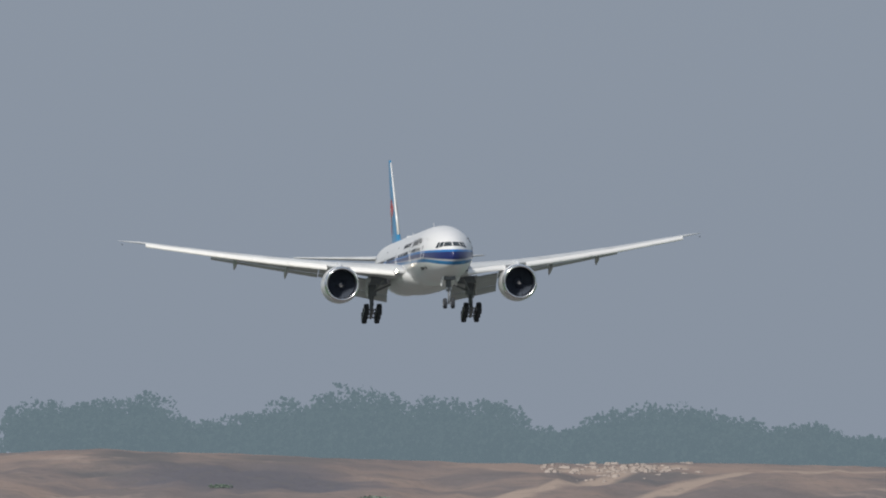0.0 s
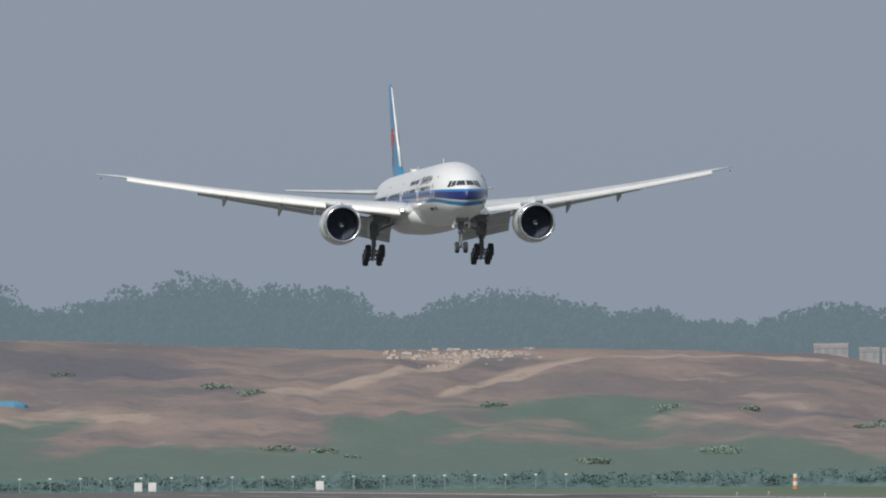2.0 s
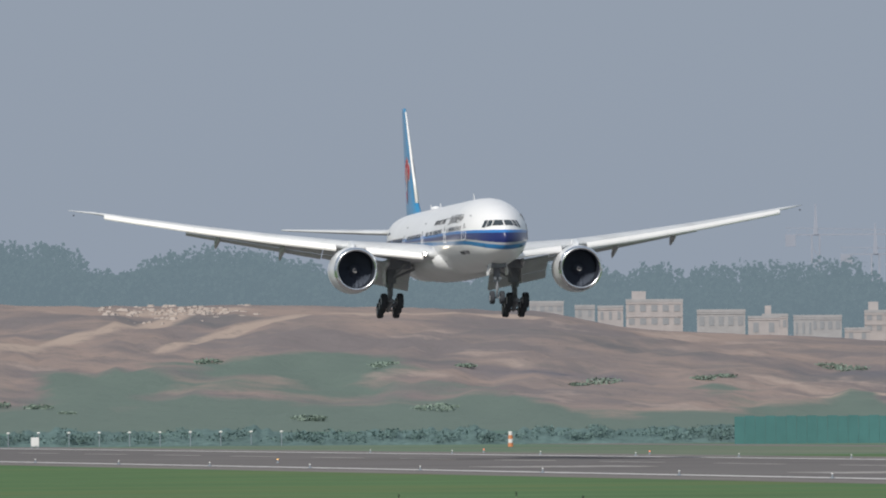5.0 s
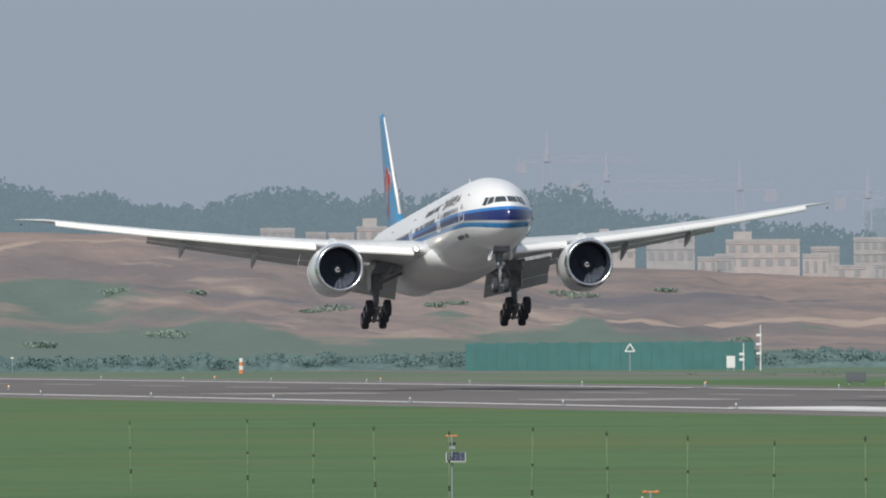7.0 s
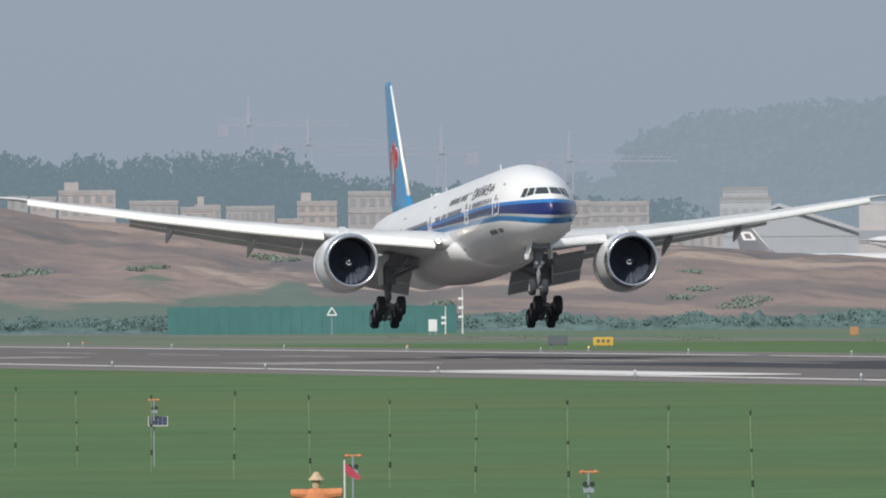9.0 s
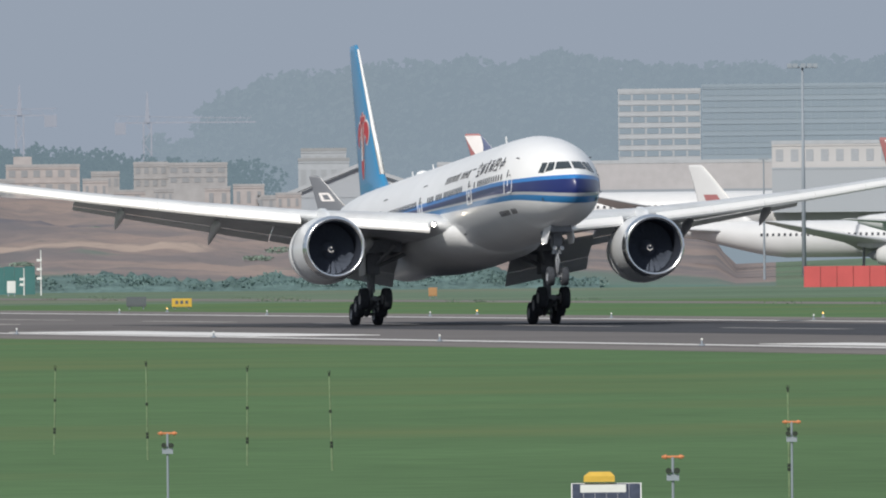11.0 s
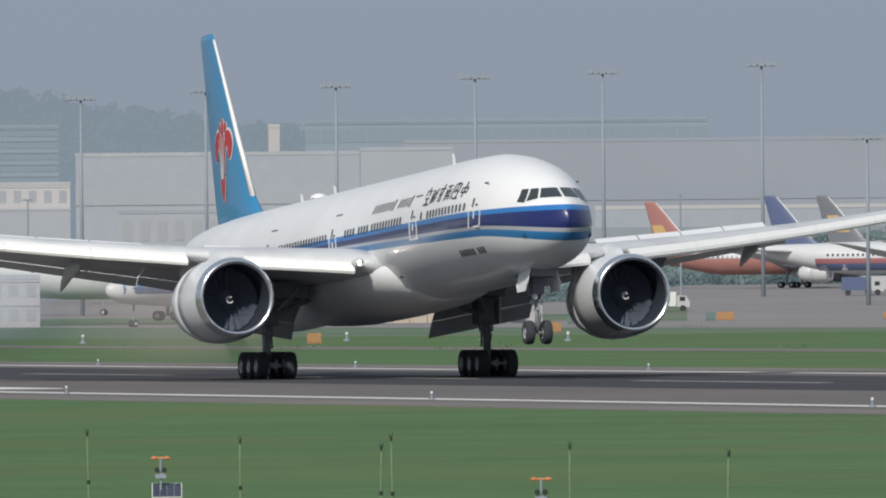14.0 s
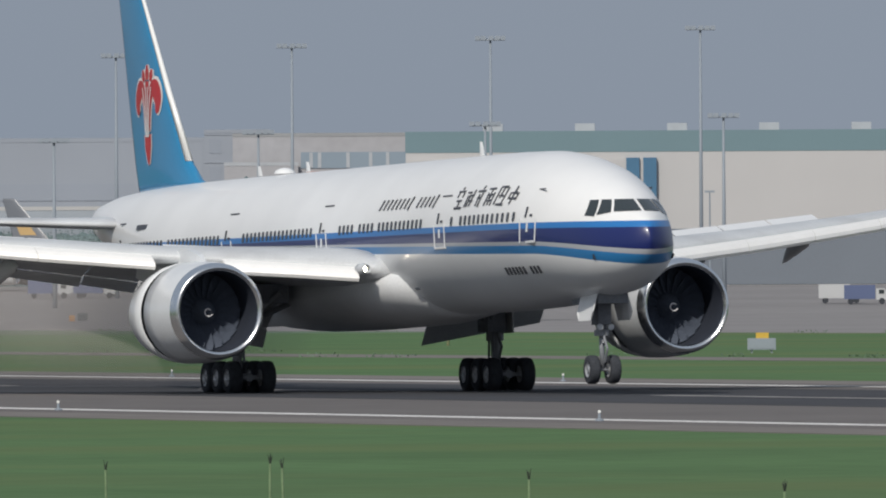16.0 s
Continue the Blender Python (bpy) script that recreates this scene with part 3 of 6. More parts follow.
def cabin_details(parent, fus):
    # cabin windows
    bm = bmesh.new()
    pts = [(math.copysign(abs(math.cos(a)) ** .6, math.cos(a)) * .125, math.copysign(abs(math.sin(a)) ** .6, math.sin(a)) * .19) for a in np.linspace(0, 2 * math.pi, 13)[:-1]]
    loft(bm, [[Vector((x, a, b)) for a, b in pts] for x in (-.012, .012)])
    base = None
    for side in (1, -1):
        for f0, f1 in ((27.43, 21.3), (20.45, 20.4), (16.6, 11.2), (10.4, 8.65), (7.8, 6.2), (2.44, -6.9), (-10.04, -17.4), (-18.0, -23.5)):
            for k in range(int((f0 - f1) / .53) + 1):
                F = f0 - .53 * k
                U = 6.40
                if base is None:
                    base = stuck(fus, "cabin_window", bm, M_PANE, F, U, side)
                    me = base.data
                else:
                    ob = new("cabin_window", me)
                    ob.parent = fus
                    p, a = on_hull(F, U, side)
                    ob.matrix_basis = Matrix.Translation(p + Vector((-side * .012, 0, 0))) @ Matrix.Rotation(side * a, 4, "Y")
        # doors: raised outline frames, a small pane and a rain rail over each
        for F, w in ((28.75, 1.3), (19.0, 1.25), (3.9, 1.25), (-8.75, 1.25), (-25.2, 1.2)):
            for dy, ww, h, U in ((-w / 2, .09, .95, 5.84), (w / 2, .09, .95, 5.84), (0, w + .09, .09, 5.40)):
                stuck(fus, "door_outline", slab(ww, h), M_DOORLINE, F + dy, U, side)
            stuck(fus, "door_handle", slab(.16, .34), M_DOORLINE, F, 5.95, side, .02)
            stuck(fus, "door_window", slab(.16, .42), M_PANE, F - .25, 6.55, side, .02)
            stuck(fus, "door_marking", slab(.26, .09), M_LINE, F + .2, 6.42, side, .02)
            stuck(fus, "door_rail", slab(1.15, .06), M_LINE, F + .1, 7.42, side)
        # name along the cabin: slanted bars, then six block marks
        for i in range(14):
            if i == 5:
                continue
            F = 17.85 - .525 * i
            stuck(fus, "name_bar", slab(.15, .56 if i in (0, 6) else .44, slant=-.5), M_LINE, F, 7.25, side, .015)
        for i in range(6):
            F = 26.85 - 1.2 * i
            marks = (((0, 0, .12, .78), (0, .08, .8, .08), (0, -.14, .8, .08), (-.36, -.03, .09, .28), (.36, -.03, .09, .28)),
                     ((-.38, 0, .1, .72), (.38, 0, .1, .72), (0, .34, .8, .09), (0, -.34, .8, .09), (0, 0, .5, .08), (0, .1, .1, .45)),
                     ((0, .3, .8, .08), (0, .12, .1, .45), (-.36, -.1, .1, .55), (.36, -.1, .1, .55), (0, .06, .7, .07), (0, -.16, .5, .07), (0, -.1, .09, .5)),
                     ((0, .24, .9, .09), (.1, .38, .12, .16), (.12, -.1, .11, .6), (-.2, -.1, .1, .5), (-.05, -.03, .5, .08)),
                     ((.3, 0, .1, .7), (.22, .1, .4, .07), (.22, -.12, .4, .07), (-.2, .22, .45, .08), (-.32, -.12, .1, .5), (-.08, -.1, .1, .5)),
                     ((0, .28, .8, .08), (0, .4, .12, .12), (-.3, .14, .1, .2), (.3, .14, .1, .2), (0, -.08, .6, .08), (0, -.2, .11, .3), (0, -.36, .85, .09)))[i]
            for dy, dz, w, h in marks:
                stuck(fus, "name_bar", slab(w, h, slant=-.3 if h > w else 0), M_LINE, F + dy - .15 * dz, 7.26 + dz, side, .015)
        for i in range(10):
            if i == 6:
                continue
            F = 25.65 + .36 * i
            stuck(fus, "type_bar", slab(.22, .34, slant=-.2), M_LINE, F, 4.33, side, .015)
        stuck(fus, "registration_bar", slab(1.6, .22), M_LINE, -21.5, 7.2, side, .015)
        stuck(fus, "static_port", slab(.3, .2), M_LINE, 33.3, 4.7, side, .01)
        stuck(fus, "outflow_valve", slab(.5, .12), M_WELL, 13.8, 3.9, side, .01)
    # windscreen panes on the nose
    def skin(R, U):
        """Station behind the nose where the hull passes through height U at R off the middle."""
        lo, hi = .3, 9.0
        for _ in range(40):
            s = (lo + hi) / 2
            t, b, w = top_at(s), bot_at(s), wid_at(s)
            mid = b + (t - b) * (0.42 + 0.08 * s / 9)
            inside = (R / w) ** 2 + ((U - mid) / ((t - mid) if U > mid else (mid - b))) ** 2 < 1
            lo, hi = (lo, s) if inside else (s, hi)
        return hi

    # inner and outer edge at the sill, at the top; sill height at the inner and outer edge, top
    for side in (1, -1):
        for r0, r1, q0, q1, s0, s1, u1 in ((.05, .93, .05, .70, 6.43, 6.42, 6.90), (1.01, 1.40, .78, 1.06, 6.40, 6.30, 6.90), (1.47, 1.68, 1.13, 1.36, 6.25, 6.30, 6.90)):
            bm = bmesh.new()
            rows = []
            for i in range(6):
                rows.append([])
                for j in range(6):
                    t, u = i / 5, j / 5
                    R = (r0 + (r1 - r0) * u) * (1 - t) + (q0 + (q1 - q0) * u) * t
                    sill = s0 + (s1 - s0) * u
                    U = sill + (u1 - sill) * t
                    rows[-1].append(bm.verts.new(P(NOSE - skin(R, U) + .025, side * (R + .01), U + .01)))
            for i in range(5):
                for j in range(5):
                    bm.faces.new((rows[i][j], rows[i][j + 1], rows[i + 1][j + 1], rows[i + 1][j]))
            bmesh.ops.recalc_face_normals(bm, faces=bm.faces)
            part("windscreen", bm, M_GLASS, fus, "dark cockpit window pane", smooth=True)
    # aerials and beacon
    for F, hgt in ((15.5, .55), (-7.0, .4), (-13.5, .4)):
        rings = [[P(F - a, b, 9.1 + z) for a, b in ((0, 0), (.25, .04), (.6 - .25 * k, 0), (.25, -.04))] for k, z in ((0, 0), (1, hgt))]
        rings[1] = [q + Vector((0, .25, 0)) for q in rings[1]]
        part("aerial", loft(bmesh.new(), rings), M_WHITE, fus)
    part("satcom_dome", lathe(bmesh.new(), [(0, .45), (.12, .4), (.22, .2), (.25, .02)], P(-10.5, 0, 9.1), "z", 16), M_WHITE, fus, smooth=True)
    # belly fairing
    rings = []
    for F, w, b in ((14.5, 1.0, 3.0), (12.5, 2.9, 2.72), (9, 3.45, 2.5), (2, 3.6, 2.45), (-4, 3.5, 2.5), (-8, 2.6, 2.7), (-10.5, .8, 3.0)):
        rings.append([P(F, w * math.cos(a), 4.1 + (4.1 - b) * math.sin(a) if math.sin(a) < 0 else 4.1 + 1.1 * math.sin(a)) for a in np.linspace(0, 2 * math.pi, 25)[:-1]])
    part("belly_fairing", loft(bmesh.new(), rings), M_BELLY, fus, "pale wing-to-body fairing", smooth=True)
    part("nose_gear_bay", box(bmesh.new(), -.6, .6, -30.9, -27.7, 2.96, 3.36), M_WELL, fus)
    for s in (-1, 1):
        part("gear_bay", box(bmesh.new(), -s * 4.9 - 1.0, -s * 4.9 + 1.0, -2.0, 2.6, 3.6, 4.36), M_WELL, fus)


# duct wall coloured near-black for the shade inside the inlet
M_DUCT = mat("shaded_inlet_duct", (0.04, 0.047, 0.066), 0.9, var=0.06, scale=1.5, spec=0.1)
M_BELLY = mat("belly_paint", (0.78, 0.79, 0.80), 0.35, var=0.07, scale=0.5, dirt=(0.6, 0.6, 0.6), dirt_amount=0.35)


def airliner():
    root = new("jet_airliner")
    tagged(root, "white twin-engine jet airliner with blue band, gear down, landing", "airplane")
    mats = {"hull": M_HULL, "wing": M_WINGGREY, "cowl": M_COWL, "fin": M_FIN, "hull_label": "white fuselage with two-tone blue band", "fin_label": "sky-blue tail fin"}
    fus = hull(root, mats)
    fn = fin(root, mats)
    for s in (1, -1):
        emblem(fn, s)
    moving = {"bogie": [], "spoiler": [], "sleeve": [], "wing": [], "engine": []}
    for s in (1, -1):
        w = wing(root, s, True, mats)
        moving["wing"].append((w, s))
        for r0, r1 in ((4.2, 6.2), (6.3, 8.4), (11.3, 13.6), (13.7, 16.0), (16.1, 18.4), (18.5, 20.8)):
            moving["spoiler"].append(spoiler(w, s, r0, r1))
        e, sl = engine(root, s, True, mats)
        moving["engine"].append(e)
        moving["sleeve"].append(sl)
        b = main_gear(root, s)
        moving["bogie"].append((b, P(.1, s * 5.49, .67)))
        lamp = part("landing_light", lathe(bmesh.new(), [(-.45, .01), (-.46, .08), (-.48, .13), (-.56, .13)], P(12.0, s * 3.85, 4.62), n=16), M_LIGHT if s > 0 else M_GLASS, w, "glowing landing light" if s > 0 else "landing light lens", smooth=True)
        part("light_housing", lathe(bmesh.new(), [(.02, .17), (.02, .14), (-.8, .14), (-.86, .02), (-.9, .22), (-.4, .24), (.02, .17)], P(12.0, s * 3.85, 4.62), n=20), M_WINGGREY, w, smooth=True)
        tip = part("tip_light", lathe(bmesh.new(), [(0, .01), (-.1, .07), (-.5, .05), (-.6, .01)], P(-9.2, s * 32.0, 8.75), n=8), M_GLASS, w)
    nose_gear(root)
    cabin_details(root, fus)
    return root, moving


# ---- the setting ----
def polar(b, r, z=0.0):
    return Vector((r * math.sin(radians(b)), r * math.cos(radians(b)), z))


def at_el(r, e):
    """Height of what shows e degrees over the level at range r."""
    return EYE_Z + r * math.tan(radians(e))


M_GRASS = mat("airfield_grass", (0.094, 0.168, 0.072), 0.9, var=0.17, scale=0.05, fine=0.6, spec=0.1, dirt=(0.135, 0.172, 0.072), dirt_amount=0.75)
# same field grass past 1500 m, paler and bluer to stand for haze
M_GRASSFAR = mat("hazed_far_grass", (0.13, 0.19, 0.13), 0.95, var=0.2, scale=0.02, fine=0.3, spec=0.05, dirt=(0.22, 0.2, 0.16), dirt_amount=0.5)


def earth(name):
    """Bare earth mounds: brown, with sandy cuts, darker heaps and green growth where the cover is high."""
    m = bpy.data.materials.new(name)
    m.use_nodes = True
    nt = m.node_tree
    b = nt.nodes["Principled BSDF"]
    tc = nt.nodes.new("ShaderNodeTexCoord")
    at = nt.nodes.new("ShaderNodeAttribute")
    at.attribute_name = "cover"

    def tex(scale, lo, hi, stretch, add=None):
        mp = nt.nodes.new("ShaderNodeMapping")
        mp.inputs["Scale"].default_value = stretch
        nt.links.new(tc.outputs["Object"], mp.inputs[0])
        n = nt.nodes.new("ShaderNodeTexNoise")
        n.inputs["Scale"].default_value, n.inputs["Detail"].default_value, n.inputs["Roughness"].default_value = scale, 7, .62
        nt.links.new(mp.outputs[0], n.inputs["Vector"])
        out = n.outputs[0]
        if add is not None:
            s = nt.nodes.new("ShaderNodeMath")
            s.operation = "ADD"
            nt.links.new(out, s.inputs[0])
            nt.links.new(add, s.inputs[1])
            out = s.outputs[0]
        r = nt.nodes.new("ShaderNodeMapRange")
        r.inputs[1].default_value, r.inputs[2].default_value = lo, hi
        nt.links.new(out, r.inputs[0])
        return r.outputs[0]

    def mix(fac, a, col):
        x = nt.nodes.new("ShaderNodeMix")
        x.data_type = "RGBA"
        nt.links.new(fac, x.inputs[0])
        if isinstance(a, tuple):
            x.inputs[6].default_value = (*a, 1)
        else:
            nt.links.new(a, x.inputs[6])
        x.inputs[7].default_value = (*col, 1)
        return x.outputs[2]

    c = mix(tex(.03, .42, .60, (1, .45, 2)), (.215, .19, .19), (.33, .26, .23))
    c = mix(tex(.022, .54, .66, (1, .5, 2.5)), c, (.17, .165, .17))
    c = mix(tex(.028, .60, .70, (1.3, .4, 3)), c, (.43, .345, .30))
    tone = nt.nodes.new("ShaderNodeAttribute")
    tone.attribute_name = "tone"
    neg = nt.nodes.new("ShaderNodeMath")
    neg.operation = "MULTIPLY"
    nt.links.new(tone.outputs["Fac"], neg.inputs[0])
    neg.inputs[1].default_value = -1.0
    c = mix(tex(.05, .85, 1.2, (1, .5, 2), tone.outputs["Fac"]), c, (.42, .335, .285))
    c = mix(tex(.04, .85, 1.25, (1, .5, 2), neg.outputs[0]), c, (.165, .16, .18))
    c = mix(tex(.35, .55, .75, (1, .4, 1)), c, (.19, .18, .17))
    c = mix(tex(.04, .92, 1.12, (1, .5, 2), at.outputs["Fac"]), c, (.15, .195, .17))
    nt.links.new(c, b.inputs["Base Color"])
    b.inputs["Roughness"].default_value, b.inputs["Specular IOR Level"].default_value = .95, .05
    bp = nt.nodes.new("ShaderNodeBump")
    bp.inputs["Strength"].default_value, bp.inputs["Distance"].default_value = .5, 2.0
    nt.links.new(tex(.12, 0, 1, (1, .6, 1)), bp.inputs["Height"])
    nt.links.new(bp.outputs[0], b.inputs["Normal"])
    return m


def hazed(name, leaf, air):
    """Far foliage with the lit haze before it put in as emission."""
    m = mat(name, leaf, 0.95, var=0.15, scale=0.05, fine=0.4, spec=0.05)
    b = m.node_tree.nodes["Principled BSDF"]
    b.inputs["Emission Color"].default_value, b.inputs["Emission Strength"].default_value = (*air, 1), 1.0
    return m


M_DIRT = earth("bare_earth")
# bush green paled in its base colour for the haze over the mounds
M_BUSH = mat("haze_paled_bush", (0.20, 0.26, 0.22), 0.95, var=0.2, scale=0.05, fine=0.4, spec=0.05)
M_SCRUB = mat("scrub", (0.12, 0.20, 0.17), 0.95, var=0.25, scale=0.03, fine=0.3, spec=0.05, dirt=(0.20, 0.21, 0.18), dirt_amount=0.5)
# emission stands for the haze before the woods and the far hill
M_WOOD = hazed("haze_glow_foliage", (0.013, 0.018, 0.016), (0.137, 0.188, 0.221))
M_WOODFAR = hazed("haze_glow_far_wood", (0.012, 0.015, 0.014), (0.215, 0.267, 0.317))
M_ASPH = mat("runway_asphalt", (0.152, 0.141, 0.137), 0.9, var=0.15, scale=0.03, fine=0.5, spec=0.15, dirt=(0.185, 0.172, 0.165), dirt_amount=0.6)
M_RUBBER = mat("rubber_marked_asphalt", (0.06, 0.061, 0.068), 0.85, var=0.2, scale=0.05, fine=0.6, spec=0.15)
M_SHOULDER = mat("runway_shoulder", (0.20, 0.185, 0.175), 0.92, var=0.14, scale=0.05, fine=0.6, spec=0.1)
M_CONC = mat("apron_concrete", (0.255, 0.245, 0.245), 0.9, var=0.1, scale=0.02, fine=0.3, spec=0.1)
M_OLDPAINT = mat("worn_runway_paint", (0.34, 0.325, 0.315), 0.85, var=0.25, scale=0.2, fine=1.2, spec=0.1)
M_PAINT = mat("runway_white_paint", (0.7, 0.69, 0.68), 0.8, var=0.12, scale=0.2, fine=1.5, spec=0.1)


def interp(xs, ys):
    return lambda x: float(np.interp(x, xs, ys))


hill_top = interp((-20, 4, 5.2, 6.0, 6.6, 7.4, 8.3, 8.65, 9.2, 9.7, 10.5, 11.0, 11.5, 12.0, 12.5, 40), (.3, .4, .43, .40, .372, .38, .35, .285, .25, .225, .19, .165, .13, .08, .0, .0))


def terrain(b, r):
    """Height of the ground: a flat airfield, earth mounds beyond its far end, a low rise behind the apron."""
    e = hill_top(b)
    z = 0.0
    zt = at_el(2700, e) if e > 0.005 else 0.0
    if zt > 0:
        lump = noise.noise(Vector((b * 2.2, r * .006, 3))) * 2.4 + (.5 - abs(noise.noise(Vector((b * 5, r * .016, 9))))) * 2.6 - .8 + noise.noise(Vector((b * 16, r * .05, 5))) * .7
        f = interp((2040, 2250, 2450, 2700, 3100, 4900), (0, min(.26, 5.4 / max(zt, 6)), .62, 1, 1.06, 1.1))(r)
        z = zt * f + lump * min(1, max(0, (r - 2100) / 250)) * min(1, zt / 15) * (.75 if r < 2650 else .25)
    if b > 10.6 and r > 2720 and zt > 0:
        k = min(1, (r - 2720) / 80) * min(1, (b - 10.6) / .2)
        z = z * (1 - k) + 5.0 * k
    if b > 15.2:
        z += 2.4 * min(1, max(0, (r - 2050) / 330)) * min(1, (b - 15.2) / .4)
    if b > 12.0:
        z += 2.5 * min(1, max(0, (r - 2100) / 500)) * min(1, b - 12)
    return z


def ground():
    bs = sorted(set([round(v, 3) for v in np.arange(-170, 4, 6)] + [round(v, 3) for v in np.arange(4, 21.01, .07)] + [round(v, 3) for v in np.arange(22, 190, 6)]))
    rs = [0, 40, 100, 200, 300, 400, 550, 700, 900, 1100, 1300, 1500, 1700, 1850, 1950] + list(np.arange(2020, 2760, 14)) + list(np.arange(2780, 3300, 40)) + [3400, 3600, 3900, 4300, 4700, 4950]
    vs, fs, ms = [], [], []
    for b in bs:
        for r in rs:
            vs.append(polar(b, r, terrain(b, r)))
    nr = len(rs)
    for i in range(len(bs)):
        j = (i + 1) % len(bs)
        for k in range(nr - 1):
            fs.append((i * nr + k, j * nr + k, j * nr + k + 1, i * nr + k + 1))
            b, r = bs[i], rs[k]
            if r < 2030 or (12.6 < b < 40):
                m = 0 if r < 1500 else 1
                if (r > 2015 and b > 15.6) or (r > 2230 and b > 13.0):
                    m = 4
            elif r < 2100:
                m = 3
            else:
                m = 2
            ms.append(m)
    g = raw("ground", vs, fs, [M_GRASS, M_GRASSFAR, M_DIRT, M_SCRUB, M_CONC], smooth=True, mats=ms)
    cover = g.data.attributes.new("cover", "FLOAT", "POINT")
    vals = []
    for b in bs:
        for r in rs:
            n1 = noise.noise(Vector((b * 1.1, r * .004, 0))) + .4 * noise.noise(Vector((b * 4, r * .012, 4)))
            patch = sum(a * math.exp(-((b - b0) / wb) ** 2 - ((r - r0) / wr) ** 2) for a, b0, wb, r0, wr in ((.75, 7.5, .32, 2400, 55), (.5, 6.7, .2, 2330, 40), (.6, 9.55, .12, 2420, 20), (.5, 8.9, .2, 2330, 30), (.5, 10.3, .25, 2300, 30)))
            vals.append(min(1.0, max(0.0, (2400 - r) / 300 + n1 * .55 + patch + (.1 if b < 9.5 else -.25))))
    tone = g.data.attributes.new("tone", "FLOAT", "POINT")
    tv = []
    for b in bs:
        for r in rs:
            sand = 0.0
            for b0, r0, b1, r1, wd in ((6.35, 2440, 7.05, 2640, 30), (6.95, 2480, 7.55, 2630, 16), (6.8, 2655, 7.25, 2670, 18), (10.7, 2560, 12.0, 2600, 35), (9.2, 2330, 10.6, 2350, 14), (5.2, 2330, 5.9, 2350, 16), (7.6, 2640, 8.3, 2650, 22)):
                if b0 - .1 < b < b1 + .1:
                    sand = max(sand, math.exp(-((r - (r0 + (r1 - r0) * (b - b0) / (b1 - b0))) / wd) ** 2) * min(1, (b - b0 + .1) * 8) * min(1, (b1 + .1 - b) * 8))
            dark = math.exp(-((b - 5.7) / .55) ** 2 - ((r - 2570) / 90) ** 2) + .8 * math.exp(-((b - 8.3) / .6) ** 2 - ((r - 2390) / 35) ** 2) + .7 * math.exp(-((b - 9.8) / .8) ** 2 - ((r - 2480) / 60) ** 2)
            tv.append(max(-1.0, min(1.0, sand - dark)))
    tone.data.foreach_set("value", tv)
    cover.data.foreach_set("value", vals)
    tagged(g, "mown green airfield grass running out to bare earth mounds", "ground", kind="structure")


def strip(name, x0, x1, y0, y1, z, material, label="", cat="", n=1):
    """A thin laid slab along the runway's line."""
    bm = bmesh.new()
    box(bm, x0, x1, y0, y1, z - .06, z)
    ob = part(name, bm, material, None)
    return tagged(ob, label, cat, kind="structure")


ground()
strip("runway", 156.0, 224.0, -1500, 2030, .03, M_ASPH, "grey asphalt runway with tyre marks", "runway")
strip("runway_shoulder", 150.0, 155.99, -1500, 2030, .025, M_SHOULDER, "pale paved shoulder beside the runway", "runway shoulder")
strip("runway_shoulder", 224.01, 232.0, -1500, 2030, .025, M_SHOULDER, "pale paved shoulder beside the runway", "runway shoulder")
strip("tyre_marks", 183, 212, -600, 1010, .045, M_RUBBER, "dark rubber deposit where aircraft touch down", "tyre marks")
strip("edge_line", 159.0, 160.2, -1500, 2000, .05, M_PAINT, "white painted runway edge line", "marking")
strip("edge_line", 218.4, 219.6, -1500, 2000, .05, M_PAINT, "white painted runway edge line", "marking")
for y in (1060, 1210):
    for k in range(3):
        strip("touchdown_bar", 171 + 4 * k, 174 + 4 * k, y - 22, y, .055, M_OLDPAINT, "worn white touchdown zone bar", "marking")
strip("touchdown_bar", 162.5, 167.0, 700, 730, .055, M_PAINT, "white touchdown zone bar", "marking")
strip("aiming_point", 161.5, 168.5, 850, 925, .055, M_PAINT, "broad white aiming point block", "marking")
for y in range(-580, 1900, 60):
    strip("centreline_dash", 195.8, 196.7, y, y + 30, .055, M_OLDPAINT, "worn white runway centreline dash", "marking")
strip("service_road", 292, 303, -800, 2600, .03, M_SHOULDER, "pale narrow service road beyond the runway", "road")
strip("taxiway", 460, 1500, -1200, 2030, .035, M_CONC, "pale concrete taxiway and apron", "apron")


# ---- woods ----
def leaf_cloud(rng, centre, rx, rz, n, size, vs, fs):
    c = Vector(centre)
    for _ in range(n):
        a, u = rng.uniform(0, 2 * math.pi), rng.uniform(-1, 1)
        k = rng.uniform(.55, 1.0)
        q = c + Vector((math.cos(a) * math.sqrt(1 - u * u) * rx * k, math.sin(a) * math.sqrt(1 - u * u) * rx * k, u * rz * k))
        s = size * rng.uniform(.5, 1.3)
        d1 = Vector((rng.gauss(0, 1), rng.gauss(0, 1), rng.gauss(0, 1))).normalized() * s
        d2 = d1.cross(Vector((rng.gauss(0, 1), rng.gauss(0, 1), rng.gauss(0, 1)))).normalized() * s
        i = len(vs)
        vs.extend((q - d1, q + d2 * .7, q + d1, q - d2 * .7))
        fs.append((i, i + 1, i + 2, i + 3))


